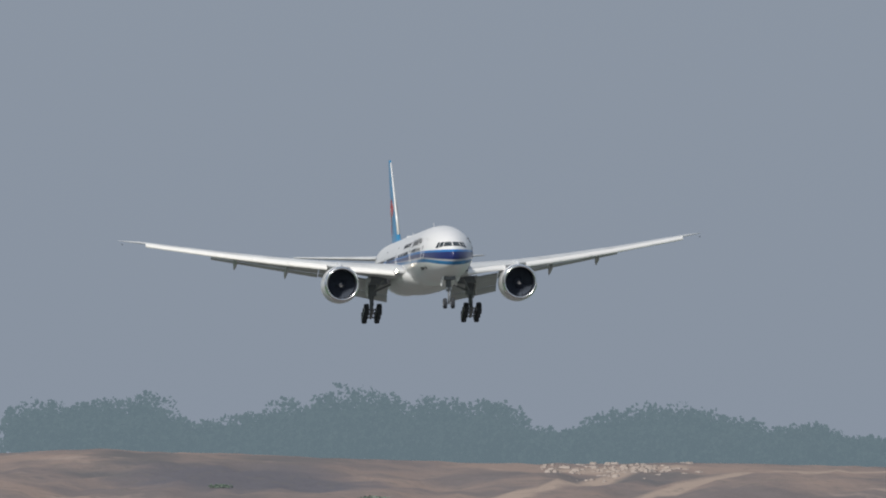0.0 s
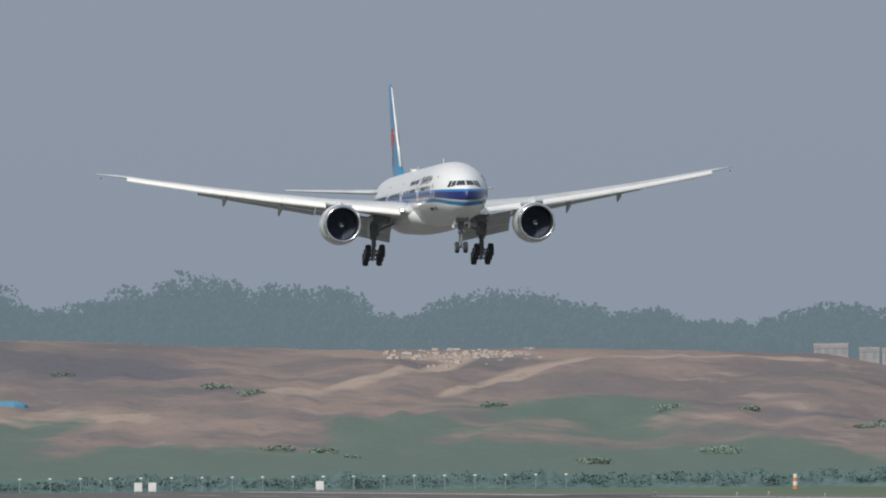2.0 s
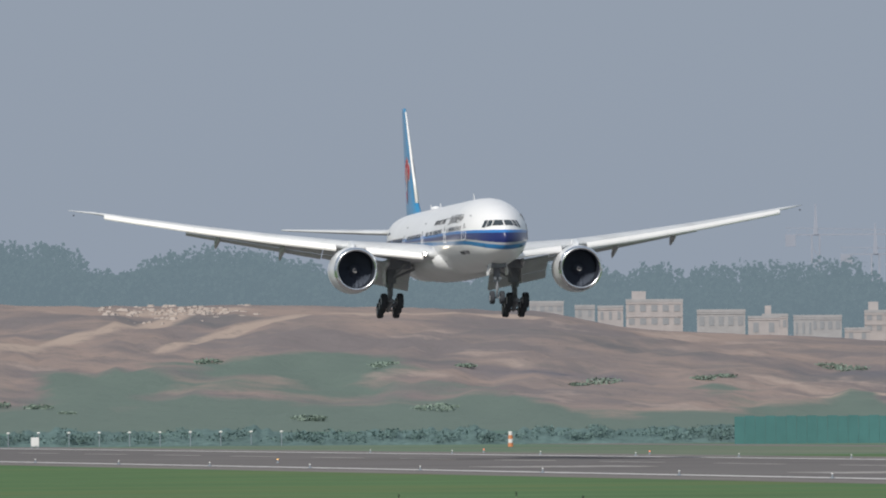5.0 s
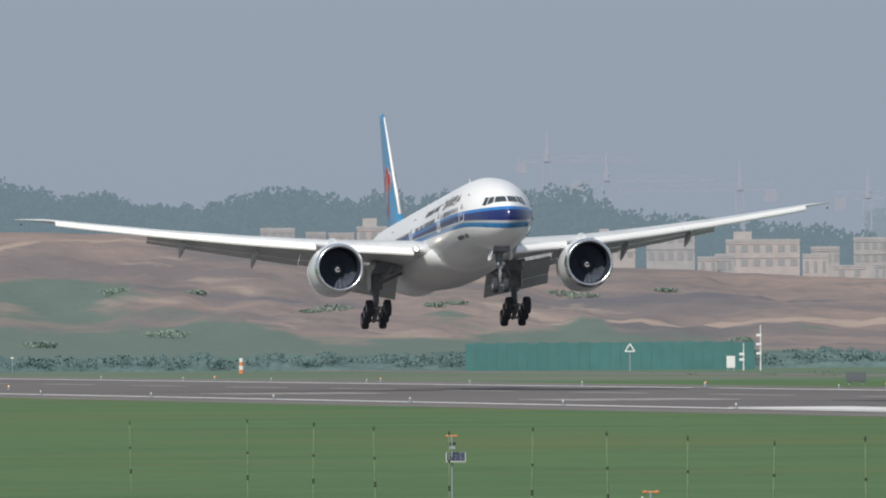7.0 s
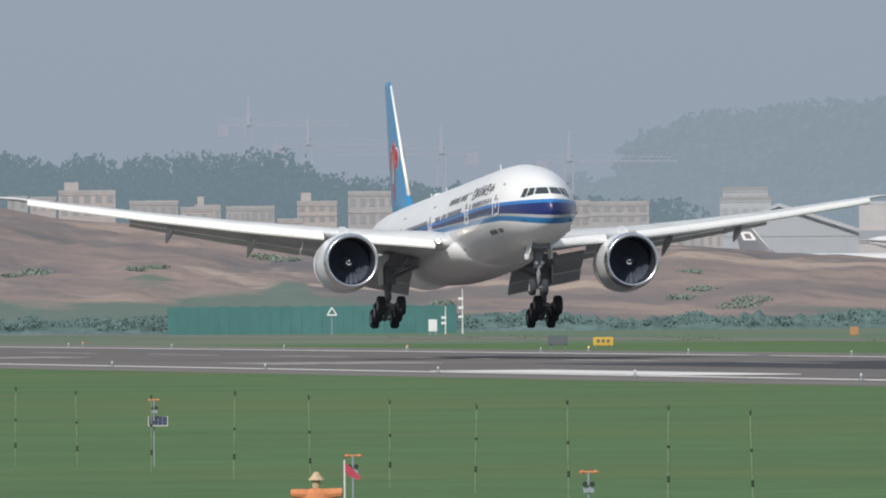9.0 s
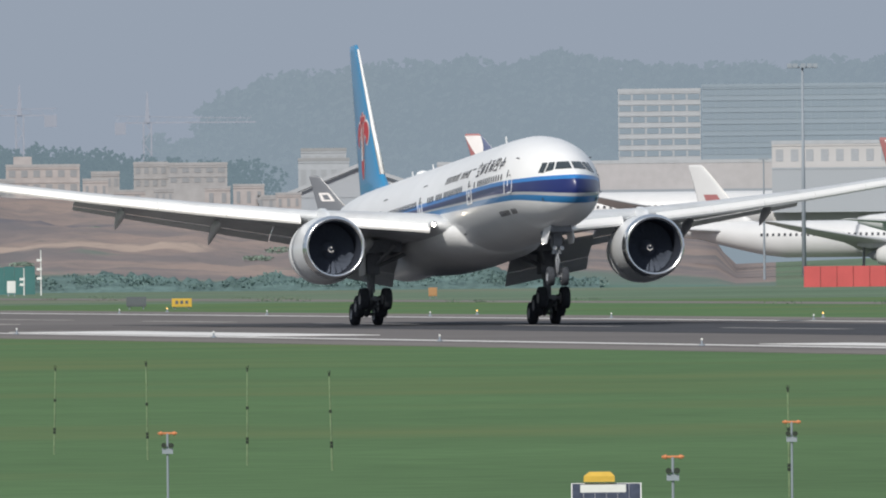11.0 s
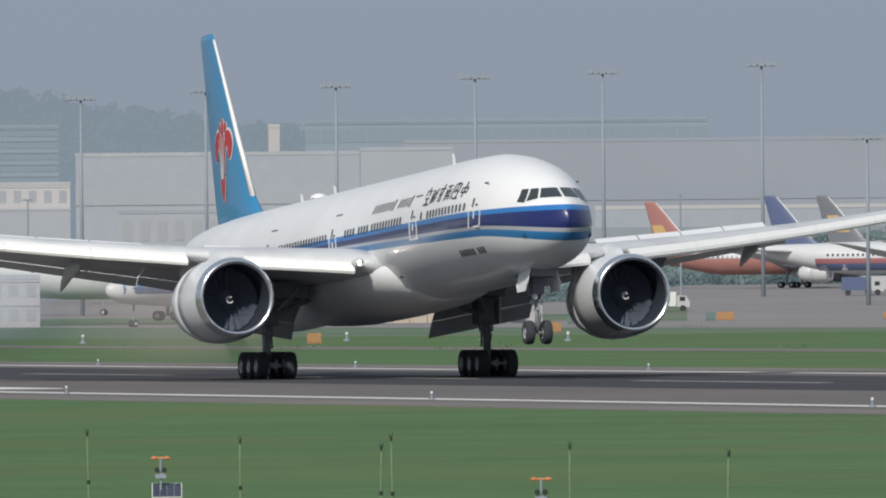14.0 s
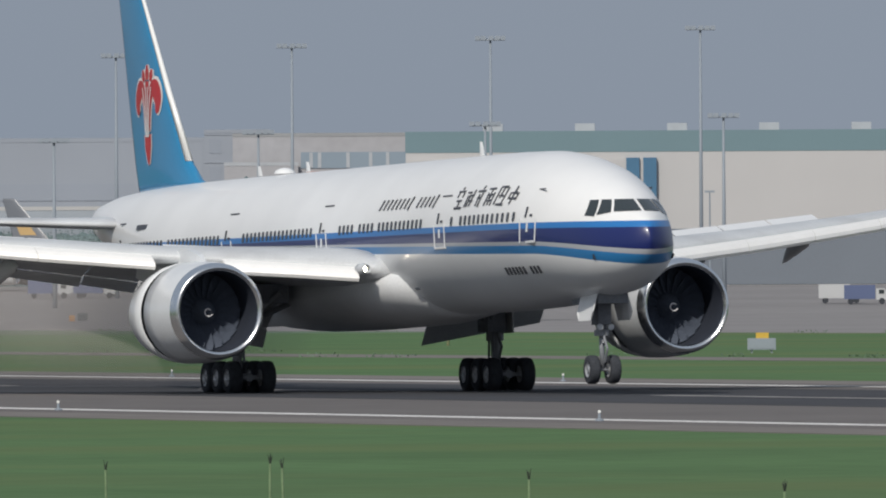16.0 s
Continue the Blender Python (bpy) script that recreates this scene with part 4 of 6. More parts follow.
def woods(name, label, material, rows, n_leaf, size, seed, under):
    """rows: bearing, range, ground height, tree height, crown radius."""
    rng = random.Random(seed)
    vs, fs = [], []
    for b, r, z0, hgt, rad in rows:
        base = polar(b, r, z0)
        for k in range(4):
            off = Vector((rng.uniform(-.5, .5) * rad, rng.uniform(-.5, .5) * rad, hgt * (.35 + .17 * k)))
            leaf_cloud(rng, base + off, rad * rng.uniform(.55, .95), hgt * .2, n_leaf, size, vs, fs)
        # tapered trunk
        i = len(vs)
        t = rad * .08
        for zz, q in ((-2, t), (hgt * .6, t * .5)):
            for a in range(4):
                vs.append(base + Vector((q * math.cos(a * 1.571), q * math.sin(a * 1.571), zz)))
        for a in range(4):
            fs.append((i + a, i + (a + 1) % 4, i + 4 + (a + 1) % 4, i + 4 + a))
    ob = raw(name, vs, fs, material)
    tagged(ob, label, "trees", kind="stuff")


tree_top = interp((4, 5.25, 5.37, 5.45, 5.55, 5.7, 5.84, 6.01, 6.18, 6.36, 6.62, 6.68, 6.8, 6.94, 7.16, 7.36, 7.54, 7.72, 7.89, 8.13, 8.3, 8.42, 8.54, 8.66, 8.94, 9.05, 9.39, 9.49, 9.67, 9.75, 10.31, 10.46, 11),
                  (.6, .611, .626, .549, .529, .547, .596, .653, .634, .606, .600, .530, .499, .548, .596, .555, .514, .522, .471, .489, .531, .530, .489, .519, .500, .522, .522, .455, .434, .422, .379, .358, .33))
rng = random.Random(4)
rows = []
for i in range(420):
    b = 4.9 + 5.9 * i / 420 + rng.uniform(-.01, .01)
    for r, k in ((3150, 1.0), (3000, .72)):
        r2 = r + rng.uniform(-60, 60)
        zt = at_el(r2, tree_top(b)) * 1.0
        z0 = terrain(b, r2)
        z1 = z0 + (zt - z0) * k * rng.uniform(.82, 1.04)
        rows.append((b + rng.uniform(-.02, .02), r2, z0 - 1, max(3.0, z1 - z0) / .96, rng.uniform(2.6, 4.6)))
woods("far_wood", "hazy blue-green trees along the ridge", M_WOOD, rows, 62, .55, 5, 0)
rng = random.Random(8)
rows = []
far_top = interp((10.2, 10.6, 10.77, 10.98, 11.18, 11.42, 11.62, 11.9, 12.04, 12.26, 12.54, 13.11, 13.31, 13.51, 13.81, 14.4, 15.2, 16, 20), (.30, .45, .604, .613, .641, .66, .669, .685, .653, .631, .637, .669, .686, .633, .60, .53, .45, .42, .40))
vs, fs = [], []
for i in range(201):
    b = 10.2 + 10 * i / 200
    zt = at_el(4400, far_top(b)) - 4
    vs += [polar(b, 4300, -5), polar(b, 4380, zt * .7), polar(b, 4450, zt), polar(b, 4800, -5)]
for i in range(200):
    for k in range(3):
        fs.append((4 * i + k, 4 * i + 4 + k, 4 * i + 5 + k, 4 * i + 1 + k))
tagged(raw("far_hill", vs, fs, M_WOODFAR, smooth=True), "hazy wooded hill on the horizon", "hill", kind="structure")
for i in range(420):
    b = 10.45 + 5 * i / 420
    zt = at_el(4400, far_top(b))
    for r, k in ((4400, 1.0), (4360, .8), (4330, .55)):
        rows.append((b + rng.uniform(-.02, .02), r, zt * k - 11, 11 * rng.uniform(.8, 1.25), rng.uniform(4, 7)))
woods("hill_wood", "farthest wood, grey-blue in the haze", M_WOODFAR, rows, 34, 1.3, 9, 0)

# ---- aircraft ----
jet, moving = airliner()


def motions():
    walk(jet, [(t, pose(x, y, z, -p, -b, w)) for t, x, y, z, p, w, b in JET_ROWS])
    for b, c in moving["bogie"]:
        hung = Matrix.Translation(c - Vector((0, 0, .25))) @ pose(0, 0, 0, -15)
        walk(b, [(0, hung), (11.2, hung), (11.5, Matrix.Translation(c) @ pose(0, 0, -.24, -2))]
             + [(t, Matrix.Translation(c) @ pose(0, 0, -z, p)) for t, x, y, z, p, w, r in JET_ROWS if t > 11.7])
    for w, side in moving["wing"]:
        # the wings sag as the spoilers dump the lift
        hinge = Matrix.Translation(P(0, side * 7, 5.1))
        walk(w, [(t, hinge @ pose(0, 0, 0, 0, -side * a) @ hinge.inverted()) for t, a in ((0, 0), (12.0, .3), (13.0, .9), (14.0, 1.35), (15.0, 1.8), (16.0, 2.2))])
    for e in moving["engine"]:
        walk(e, [(0, pose(0, 0, .17)), (11.5, pose(0, 0, .17)), (13.5, pose(0, 0, 0)), (16, pose(0, 0, 0))])
    for s, hinge, axis in moving["spoiler"]:
        shut, up = Matrix.Translation(hinge), Matrix.Translation(hinge) @ Matrix.Rotation(radians(29), 4, axis)
        low = Matrix.Translation(hinge) @ Matrix.Rotation(radians(20), 4, axis)
        walk(s, [(0, shut), (12.0, shut), (13.2, up), (15.0, up), (15.9, low), (16, low)])
    for s in moving["sleeve"]:
        shut, back = pose(0, 0, 0), pose(0, .55, 0)
        walk(s, [(0, shut), (15.0, shut), (15.9, back), (16, back)])
    smoke_motion()


JET_ROWS = ((0, 196.27, 1771.48, 32.08, 1.11, -0.52, 0.72),
            (0.5, 196.18, 1734.04, 29.98, 0.99, -0.48, 0.30),
            (1, 196.14, 1696.58, 27.91, 0.89, -0.48, 0.01),
            (1.5, 196.21, 1659.10, 25.93, 0.82, -0.50, -0.02),
            (2, 196.31, 1621.61, 24.08, 0.64, -0.46, 0.24),
            (2.5, 196.31, 1584.12, 22.28, 0.44, -0.42, 0.61),
            (3, 196.35, 1546.67, 20.45, 0.25, -0.39, 0.93),
            (3.2, 196.33, 1531.69, 19.71, 0.19, -0.39, 1.04),
            (5.3, 196.14, 1375.54, 11.83, 1.19, -0.62, 0.09),
            (5.5, 196.22, 1360.93, 11.06, 1.42, -0.63, 0.21),
            (6, 196.27, 1324.47, 9.15, 2.07, -0.66, 0.53),
            (6.5, 196.30, 1288.14, 7.26, 3.00, -0.68, 0.78),
            (7, 196.30, 1251.89, 5.63, 3.98, -0.68, 0.88),
            (7.5, 196.21, 1215.68, 4.50, 4.39, -0.67, 0.78),
            (8, 196.15, 1179.49, 3.80, 4.12, -0.64, 0.40),
            (8.5, 195.97, 1143.33, 3.30, 3.63, -0.58, 0.02),
            (9, 195.88, 1107.24, 2.83, 3.24, -0.47, -0.24),
            (9.5, 195.79, 1071.21, 2.39, 3.02, -0.37, -0.45),
            (9.7, 195.74, 1056.82, 2.21, 2.93, -0.33, -0.53),
            (10.8, 196.00, 978.30, 0.85, 3.26, -0.22, -0.25),
            (11.2, 196.06, 950.10, 0.64, 3.62, -0.18, -0.16),
            (11.4, 196.10, 936.00, 0.40, 3.65, -0.16, -0.12),
            (11.55, 196.13, 925.49, 0.26, 3.67, -0.14, -0.10),
            (11.8, 196.18, 907.98, 0.24, 3.74, -0.12, -0.07),
            (12, 196.22, 894.20, 0.24, 3.72, -0.09, -0.06),
            (12.5, 196.37, 859.85, 0.24, 3.62, -0.01, -0.03),
            (13, 196.40, 825.76, 0.24, 3.52, 0.03, -0.04),
            (13.5, 196.48, 791.96, 0.24, 3.25, 0.08, -0.03),
            (14, 196.45, 758.10, 0.24, 3.05, 0.13, 0.04),
            (14.5, 196.42, 724.90, 0.24, 2.86, 0.18, 0.08),
            (15, 196.38, 691.90, 0.22, 2.58, 0.26, 0.14),
            (15.5, 196.14, 659.00, 0.12, 1.85, 0.40, 0.22),
            (16, 195.76, 626.20, 0.02, 1.12, 0.62, 0.30))


# ---- buildings beyond the field ----
# distance haze is put into most base colours below: greyed, bluer, less contrast
M_RENDER = mat("pale_render", (0.41, 0.435, 0.465), 0.9, var=0.08, scale=0.1, fine=0.6, dirt=(0.40, 0.415, 0.435), dirt_amount=0.5)
M_WARM = mat("warm_render", (0.435, 0.43, 0.445), 0.9, var=0.08, scale=0.1, fine=0.6, dirt=(0.42, 0.41, 0.415), dirt_amount=0.5)
M_HANGAR = mat("hangar_cladding", (0.36, 0.395, 0.44), 0.7, var=0.05, scale=0.05, fine=0.5)
M_HANGARDARK = mat("hangar_band", (0.37, 0.40, 0.44), 0.7, var=0.06, scale=0.05)
# farther hangars: haze put in as a bluer, darker cladding and band
M_HANGARFAR = mat("hazed_hangar_cladding", (0.295, 0.325, 0.375), 0.7, var=0.05, scale=0.05)
M_HANGARFARBAND = mat("hazed_hangar_band", (0.285, 0.317, 0.37), 0.7, var=0.05, scale=0.05)
M_HOUSE = mat("house_render", (0.345, 0.345, 0.355), 0.9, var=0.1, scale=0.15, fine=0.6)
M_HOUSEWARM = mat("house_warm_render", (0.395, 0.37, 0.37), 0.9, var=0.1, scale=0.15, fine=0.6)
M_HOUSEWIN = mat("house_window", (0.275, 0.29, 0.31), 0.4, var=0.15, scale=0.1)
M_STRIP = mat("shaded_front", (0.285, 0.32, 0.36), 0.7, var=0.06, scale=0.05)
M_CREAM = mat("cream_cladding", (0.485, 0.48, 0.48), 0.7, var=0.06, scale=0.05)
M_OFFICE = mat("hazy_office_render", (0.375, 0.375, 0.395), 0.85, var=0.08, scale=0.08, fine=0.5, dirt=(0.33, 0.335, 0.355), dirt_amount=0.5)
M_DOORBAY = mat("hangar_door_grey", (0.165, 0.19, 0.225), 0.7, var=0.08, scale=0.05)
M_TEAL = mat("teal_roof", (0.15, 0.235, 0.265), 0.6, var=0.06, scale=0.05)
M_BLUECOL = mat("blue_steel", (0.06, 0.16, 0.27), 0.5, var=0.1, scale=0.2)
M_CURTAIN = mat("hazy_glass", (0.27, 0.33, 0.385), 0.35, var=0.06, scale=0.05)
M_WINDARK = mat("window_dark", (0.36, 0.38, 0.405), 0.35, var=0.15, scale=0.1)
M_BLUEPANE = mat("blue_pane", (0.248, 0.308, 0.365), 0.35, var=0.06, scale=0.05)
M_ROOFGREY = mat("roof_grey", (0.30, 0.31, 0.32), 0.8, var=0.1, scale=0.1)
M_BANNER = mat("faded_banner", (0.50, 0.33, 0.31), 0.8, var=0.08, scale=0.3)
# mast and crane tones drawn towards the sky to stand for haze
M_MAST = mat("hazy_galvanised_mast", (0.27, 0.31, 0.355), 0.6, var=0.05, scale=0.3)
M_CRANE = mat("hazy_crane_steel", (0.285, 0.318, 0.385), 0.7, var=0.05, scale=0.2)
M_HOARD = mat("teal_hoarding", (0.055, 0.165, 0.165), 0.8, var=0.12, scale=0.05, fine=0.5)
M_PALEHOARD = mat("pale_hoarding", (0.5, 0.43, 0.36), 0.8, var=0.1, scale=0.1)


def face_root(name, b, r, z):
    """An Empty that faces the viewer: its X runs along the front, its Y away."""
    e = new(name)
    e.matrix_basis = Matrix.Translation(polar(b, r, z)) @ Matrix.Rotation(-radians(b), 4, "Z")
    return e


def building(name, label, cat, b0, b1, r, e0, e1, wall, roof, floors=0, cols=0, win=None, depth=14.0, band=None, group="", parapet=.6, sink=3.0, wfrac=.55, turn=0.0):
    b = (b0 + b1) / 2
    w = r * math.tan(radians(b1 - b0))
    z0, z1 = at_el(r, e0), at_el(r, e1)
    root = face_root(name, b, r, z0)
    if turn:
        root.matrix_basis = root.matrix_basis @ Matrix.Rotation(radians(turn), 4, "Z")
    tagged(root, label, cat, group)
    h = z1 - z0
    part("wall", box(bmesh.new(), -w / 2, w / 2, 0, depth, -sink, h), wall, root)
    bm = box(bmesh.new(), -w / 2 - .06, w / 2 + .06, -.06, depth + .06, h, h + parapet)
    part("roof", bm, roof, root)
    if band:
        part("wall_band", box(bmesh.new(), -w / 2 - .05, w / 2 + .05, -.12, depth, h * band[0], h * band[1]), band[2], root, "darker cladding band")
    if floors and cols:
        me = None
        fh, cw = h / floors, w / cols
        for i in range(floors):
            for j in range(cols):
                if me is None:
                    bm = box(bmesh.new(), -cw * wfrac / 2, cw * wfrac / 2, -.06, .2, 0, fh * .5)
                    ob = part("window", bm, win or M_WINDARK, root)
                    me = ob.data
                else:
                    ob = new("window", me)
                    ob.parent = root
                ob.location = (-w / 2 + cw * (j + .5), 0, fh * (i + .28))
            part("floor_slab", box(bmesh.new(), -w / 2 - .02, w / 2 + .02, -.10, .1, fh * (i + 1) - .35, fh * (i + 1) - .1), wall, root)
    return root


# village houses on the rise: bearings, base and top elevation
HOUSES = ((8.26, 8.38, .300, .390, 0), (8.60, 8.80, .285, .398, 1), (8.85, 9.02, .275, .354, 0), (9.44, 9.58, .262, .350, 1), (9.62, 9.79, .245, .394, 0),
          (9.90, 10.16, .225, .345, 1), (10.35, 10.47, .24, .348, 0), (10.47, 10.68, .255, .340, 0), (9.08, 9.17, .27, .335, 1), (9.25, 9.36, .262, .33, 0), (10.20, 10.30, .235, .31, 0))
for i, (b0, b1, e0, e1, k) in enumerate(HOUSES):
    hs = building("village_house", "pale flat-roofed village house, hazy in the distance", "house", b0, b1, 2820 - 12 * i % 60, e0, e0 + (e1 - e0) * .82, M_HOUSEWARM if k else M_HOUSE, M_HOUSE,
                  floors=2 if e1 - e0 > .08 else 1, cols=3 + int((b1 - b0) * 14), depth=11, win=M_HOUSEWIN, group="village houses", parapet=.5)
    if k:
        w = 2800 * math.tan(radians(b1 - b0))
        h = 2800 * math.tan(radians(e1 - e0))
        part("stair_tower", box(bmesh.new(), -w * .4, -w * .15, 3, 8, h * .8, h * .82 + 1.9), M_HOUSEWARM, hs)
for i, b0 in enumerate((8.42, 8.50, 9.03, 9.19, 9.37, 9.80, 9.86, 10.17, 10.28, 10.42, 10.60, 10.70, 10.78, 10.85)):
    e0 = hill_top(b0) - .012
    building("village_house", "low hazy village house with a pinkish wall", "house", b0, b0 + .07 + .02 * (i % 3), 2735, e0, e0 + .045 + .012 * (i % 4), M_HOUSEWARM if i % 3 else M_HOUSE, M_HOUSE,
             floors=1, cols=2 + i % 2, win=M_HOUSEWIN, depth=9, group="village houses", parapet=.4, wfrac=.35)
building("site_shed", "low pale shed with a water tank", "shed", 10.93, 11.11, 3010, .20, .335, M_RENDER, M_ROOFGREY, 1, 5, depth=10)
building("control_block", "small block with an overhanging pale roof", "building", 10.94, 11.10, 3040, .30, .370, M_RENDER, M_ROOFGREY, 1, 4, depth=8)


def tent(b0, b1, r, e0, e1):
    """A long shed with a pitched pale roof."""
    b = (b0 + b1) / 2
    w = r * math.tan(radians(b1 - b0))
    z0, z1 = at_el(r, e0), at_el(r, e1)
    root = face_root("freight_tent", b, r, z0)
    tagged(root, "grey pitched-roof freight shed behind the mounds", "shed")
    h = (z1 - z0)
    part("wall", box(bmesh.new(), -w / 2, w / 2, 0, 25, -3, h * .45), M_HANGAR, root)
    ring = lambda y: [Vector((-w / 2 - .8, y, h * .42)), Vector((-w * .05, y, h)), Vector((w / 2 + .8, y, h * .42)), Vector((w / 2 + .8, y, h * .5)), Vector((-w * .05, y, h * 1.07)), Vector((-w / 2 - .8, y, h * .5))]
    part("roof", loft(bmesh.new(), [ring(-1), ring(26)]), M_RENDER, root, "pale pitched roof")
    part("gable", loft(bmesh.new(), [[Vector((-w / 2, y, h * .42)), Vector((-w * .05, y, h * .98)), Vector((w / 2, y, h * .42))] for y in (-.1, .1)]), M_HANGARDARK, root)


tent(10.89, 11.44, 2965, .13, .311)
building("concourse", "long low pale concourse with a dark window strip", "terminal building", 11.42, 12.60, 2950, .18, .316, M_WARM, M_RENDER, depth=30, band=(0, .33, M_STRIP))
building("office_block", "hazy office block with horizontal window bands", "office building", 12.06, 12.35, 3100, .25, .568, M_RENDER, M_RENDER, floors=8, cols=6, win=M_BLUEPANE, depth=24, wfrac=.86)
building("glass_block", "long blue-grey glass office block", "office building", 12.355, 13.41, 3096, .25, .582, M_CURTAIN, M_CURTAIN, floors=8, cols=22, win=M_BLUEPANE, depth=5, wfrac=.9)
building("white_annex", "white flat-roofed building with a row of small windows", "building", 12.60, 13.45, 2800, .295, .379, M_CREAM, M_RENDER, floors=1, cols=16, depth=20, wfrac=.5, sink=12)
building("annex_plinth", "grey lower storey before the white building", "building", 12.60, 13.45, 2796, .20, .29, M_HANGARDARK, M_HANGAR, depth=3.5, parapet=.3)
building("cargo_hangar", "large pale grey hangar with a darker band", "hangar", 13.47, 14.47, 2600, .12, .478, M_HANGAR, M_RENDER, depth=60, band=(.52, .68, M_HANGARDARK))
building("hangar_wing", "darker grey wing of the cargo hangar", "hangar", 14.475, 14.80, 2598, .12, .49, M_HANGARDARK, M_HANGAR, depth=6)
building("lean_to_shed", "low pale lean-to before the hangar", "building", 13.62, 14.17, 2560, .14, .285, M_HANGARDARK, M_HANGAR, floors=1, cols=9, depth=12)
for b0, b1 in ((13.96, 14.00), (14.15, 14.19)):
    building("roof_stack", "pale square ventilation stack behind the hangar", "stack", b0, b1, 2680, .30, .575, M_CREAM, M_CREAM, depth=3, group="roof stacks")
building("glass_terminal", "long hazy blue glass building behind the hangars", "office building", 14.28, 15.70, 3150, .30, .590, M_CURTAIN, M_CURTAIN, floors=3, cols=26, win=M_BLUEPANE, depth=5, wfrac=.9)
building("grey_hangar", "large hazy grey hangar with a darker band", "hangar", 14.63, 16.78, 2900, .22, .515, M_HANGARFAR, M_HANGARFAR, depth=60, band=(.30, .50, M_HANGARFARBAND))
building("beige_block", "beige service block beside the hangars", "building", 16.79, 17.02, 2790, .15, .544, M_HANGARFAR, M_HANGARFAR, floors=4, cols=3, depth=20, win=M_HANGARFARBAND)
building("low_terminal", "low cream terminal pier with a dark glazed front", "terminal building", 15.30, 17.0, 2560, .12, .275, M_HANGAR, M_CREAM, depth=18, band=(0, .6, M_STRIP))
bo = building("beige_offices", "pale beige office building with a glazed strip and red banner", "office building", 16.89, 17.56, 2750, .2, .530, M_OFFICE, M_ROOFGREY, depth=20)
def bo_span(b0, b1, e0, e1):
    z = at_el(2750, .2)
    x = lambda b: 2750 * math.tan(radians(b - 17.225))
    return x(b0), x(b1), at_el(2750, e0) - z, at_el(2750, e1) - z


for name, mm, b0, b1, e0, e1, deep, words in (("glazed_strip", M_BLUEPANE, 17.13, 17.54, .418, .475, .15, "blue-grey glazed strip"), ("banner", M_BANNER, 17.15, 17.31, .345, .408, .12, "faded red banner")):
    x0, x1, z0, z1 = bo_span(b0, b1, e0, e1)
    part(name, box(bmesh.new(), x0, x1, -deep, .1, z0, z1), mm, bo, words)
for b in (17.325, 17.36, 17.44, 17.485):
    x0, x1, z0, z1 = bo_span(b, b + .028, .345, .368)
    part("window", box(bmesh.new(), x0, x1, -.08, .1, z0, z1), M_STRIP, bo)
for b in (17.175, 17.205, 17.235, 17.265):
    x0, x1, z0, z1 = bo_span(b, b + .018, .362, .390)
    part("banner_bar", box(bmesh.new(), x0, x1, -.18, -.1, z0, z1), M_CREAM, bo)
for b in (17.16, 17.19, 17.29, 17.37, 17.43, 17.50):
    x0, x1, z0, z1 = bo_span(b, b + .012, .42, .473)
    part("mullion", box(bmesh.new(), x0, x1, -.22, .0, z0, z1), M_RENDER, bo)
building("stepped_block", "pale stepped block beside the beige offices", "building", 16.86, 17.12, 2745, .2, .428, M_OFFICE, M_RENDER, depth=4, floors=0)
building("pavilion", "low pale pavilion with a wide flat roof", "building", 11.69, 12.00, 3000, .25, .302, M_RENDER, M_CREAM, depth=16, parapet=.9)
building("roof_cabin", "small pale cabin on the pavilion roof", "building", 11.78, 11.91, 3010, .25, .332, M_WARM, M_CREAM, depth=6)
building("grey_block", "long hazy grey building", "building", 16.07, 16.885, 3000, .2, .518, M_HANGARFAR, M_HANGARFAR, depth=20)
mh = building("maintenance_hangar", "cream maintenance hangar with a teal roof edge", "hangar", 17.50, 19.9, 2450, .0, .47, M_CREAM, M_TEAL, depth=70, parapet=3.2, band=(0, .42, M_DOORBAY))
for b in (18.30, 18.36):
    x = 2450 * math.tan(radians(b - 18.7))
    part("door_column", box(bmesh.new(), x - 1.0, x + 1.0, -1.2, .2, 5, 19.2), M_BLUECOL, mh, "blue steel column")
part("left_front", box(bmesh.new(), -51, -14.5, -.6, .1, 0, 19), M_CREAM, mh, "cream clad front bay")
for i in range(7):
    x = -40 + 14 * i
    part("roof_vent", box(bmesh.new(), x, x + 3, 20, 24, 23.2, 24.6), M_RENDER, mh)


# ---- floodlight masts ----
def mast(b, r, e, arms=2):
    z = at_el(r, e)
    root = face_root("floodlight_mast", b, r, 0)
    tagged(root, "tall grey steel floodlight mast on the apron", "light mast", "floodlight masts")
    part("pole", tube(bmesh.new(), (0, 0, -1), (0, 0, z), .34, .16, 10), M_MAST, root, smooth=True)
    part("crossbar", box(bmesh.new(), -2.1, 2.1, -.2, .2, z - .3, z - .05), M_MAST, root)
    for x in (-1.8, -1.0, .1, 1.0, 1.8):
        part("floodlight", box(bmesh.new(), x - .35, x + .35, -.7, -.1, z - .25, z + .35, pose(0, 0, 0)), M_MAST, root)
    return root


for b, e in ((12.71, .654), (13.10, .663), (13.49, .684), (13.93, .707), (14.39, .721), (14.88, .746), (15.33, .760), (15.89, .782), (16.48, .818), (17.10, .849), (17.80, .872), (18.54, .904)):
    mast(b, 2300, e)
for b, e in ((16.26, .520), (16.98, .545), (17.78, .570), (18.62, .595)):
    mast(b, 2200, e)
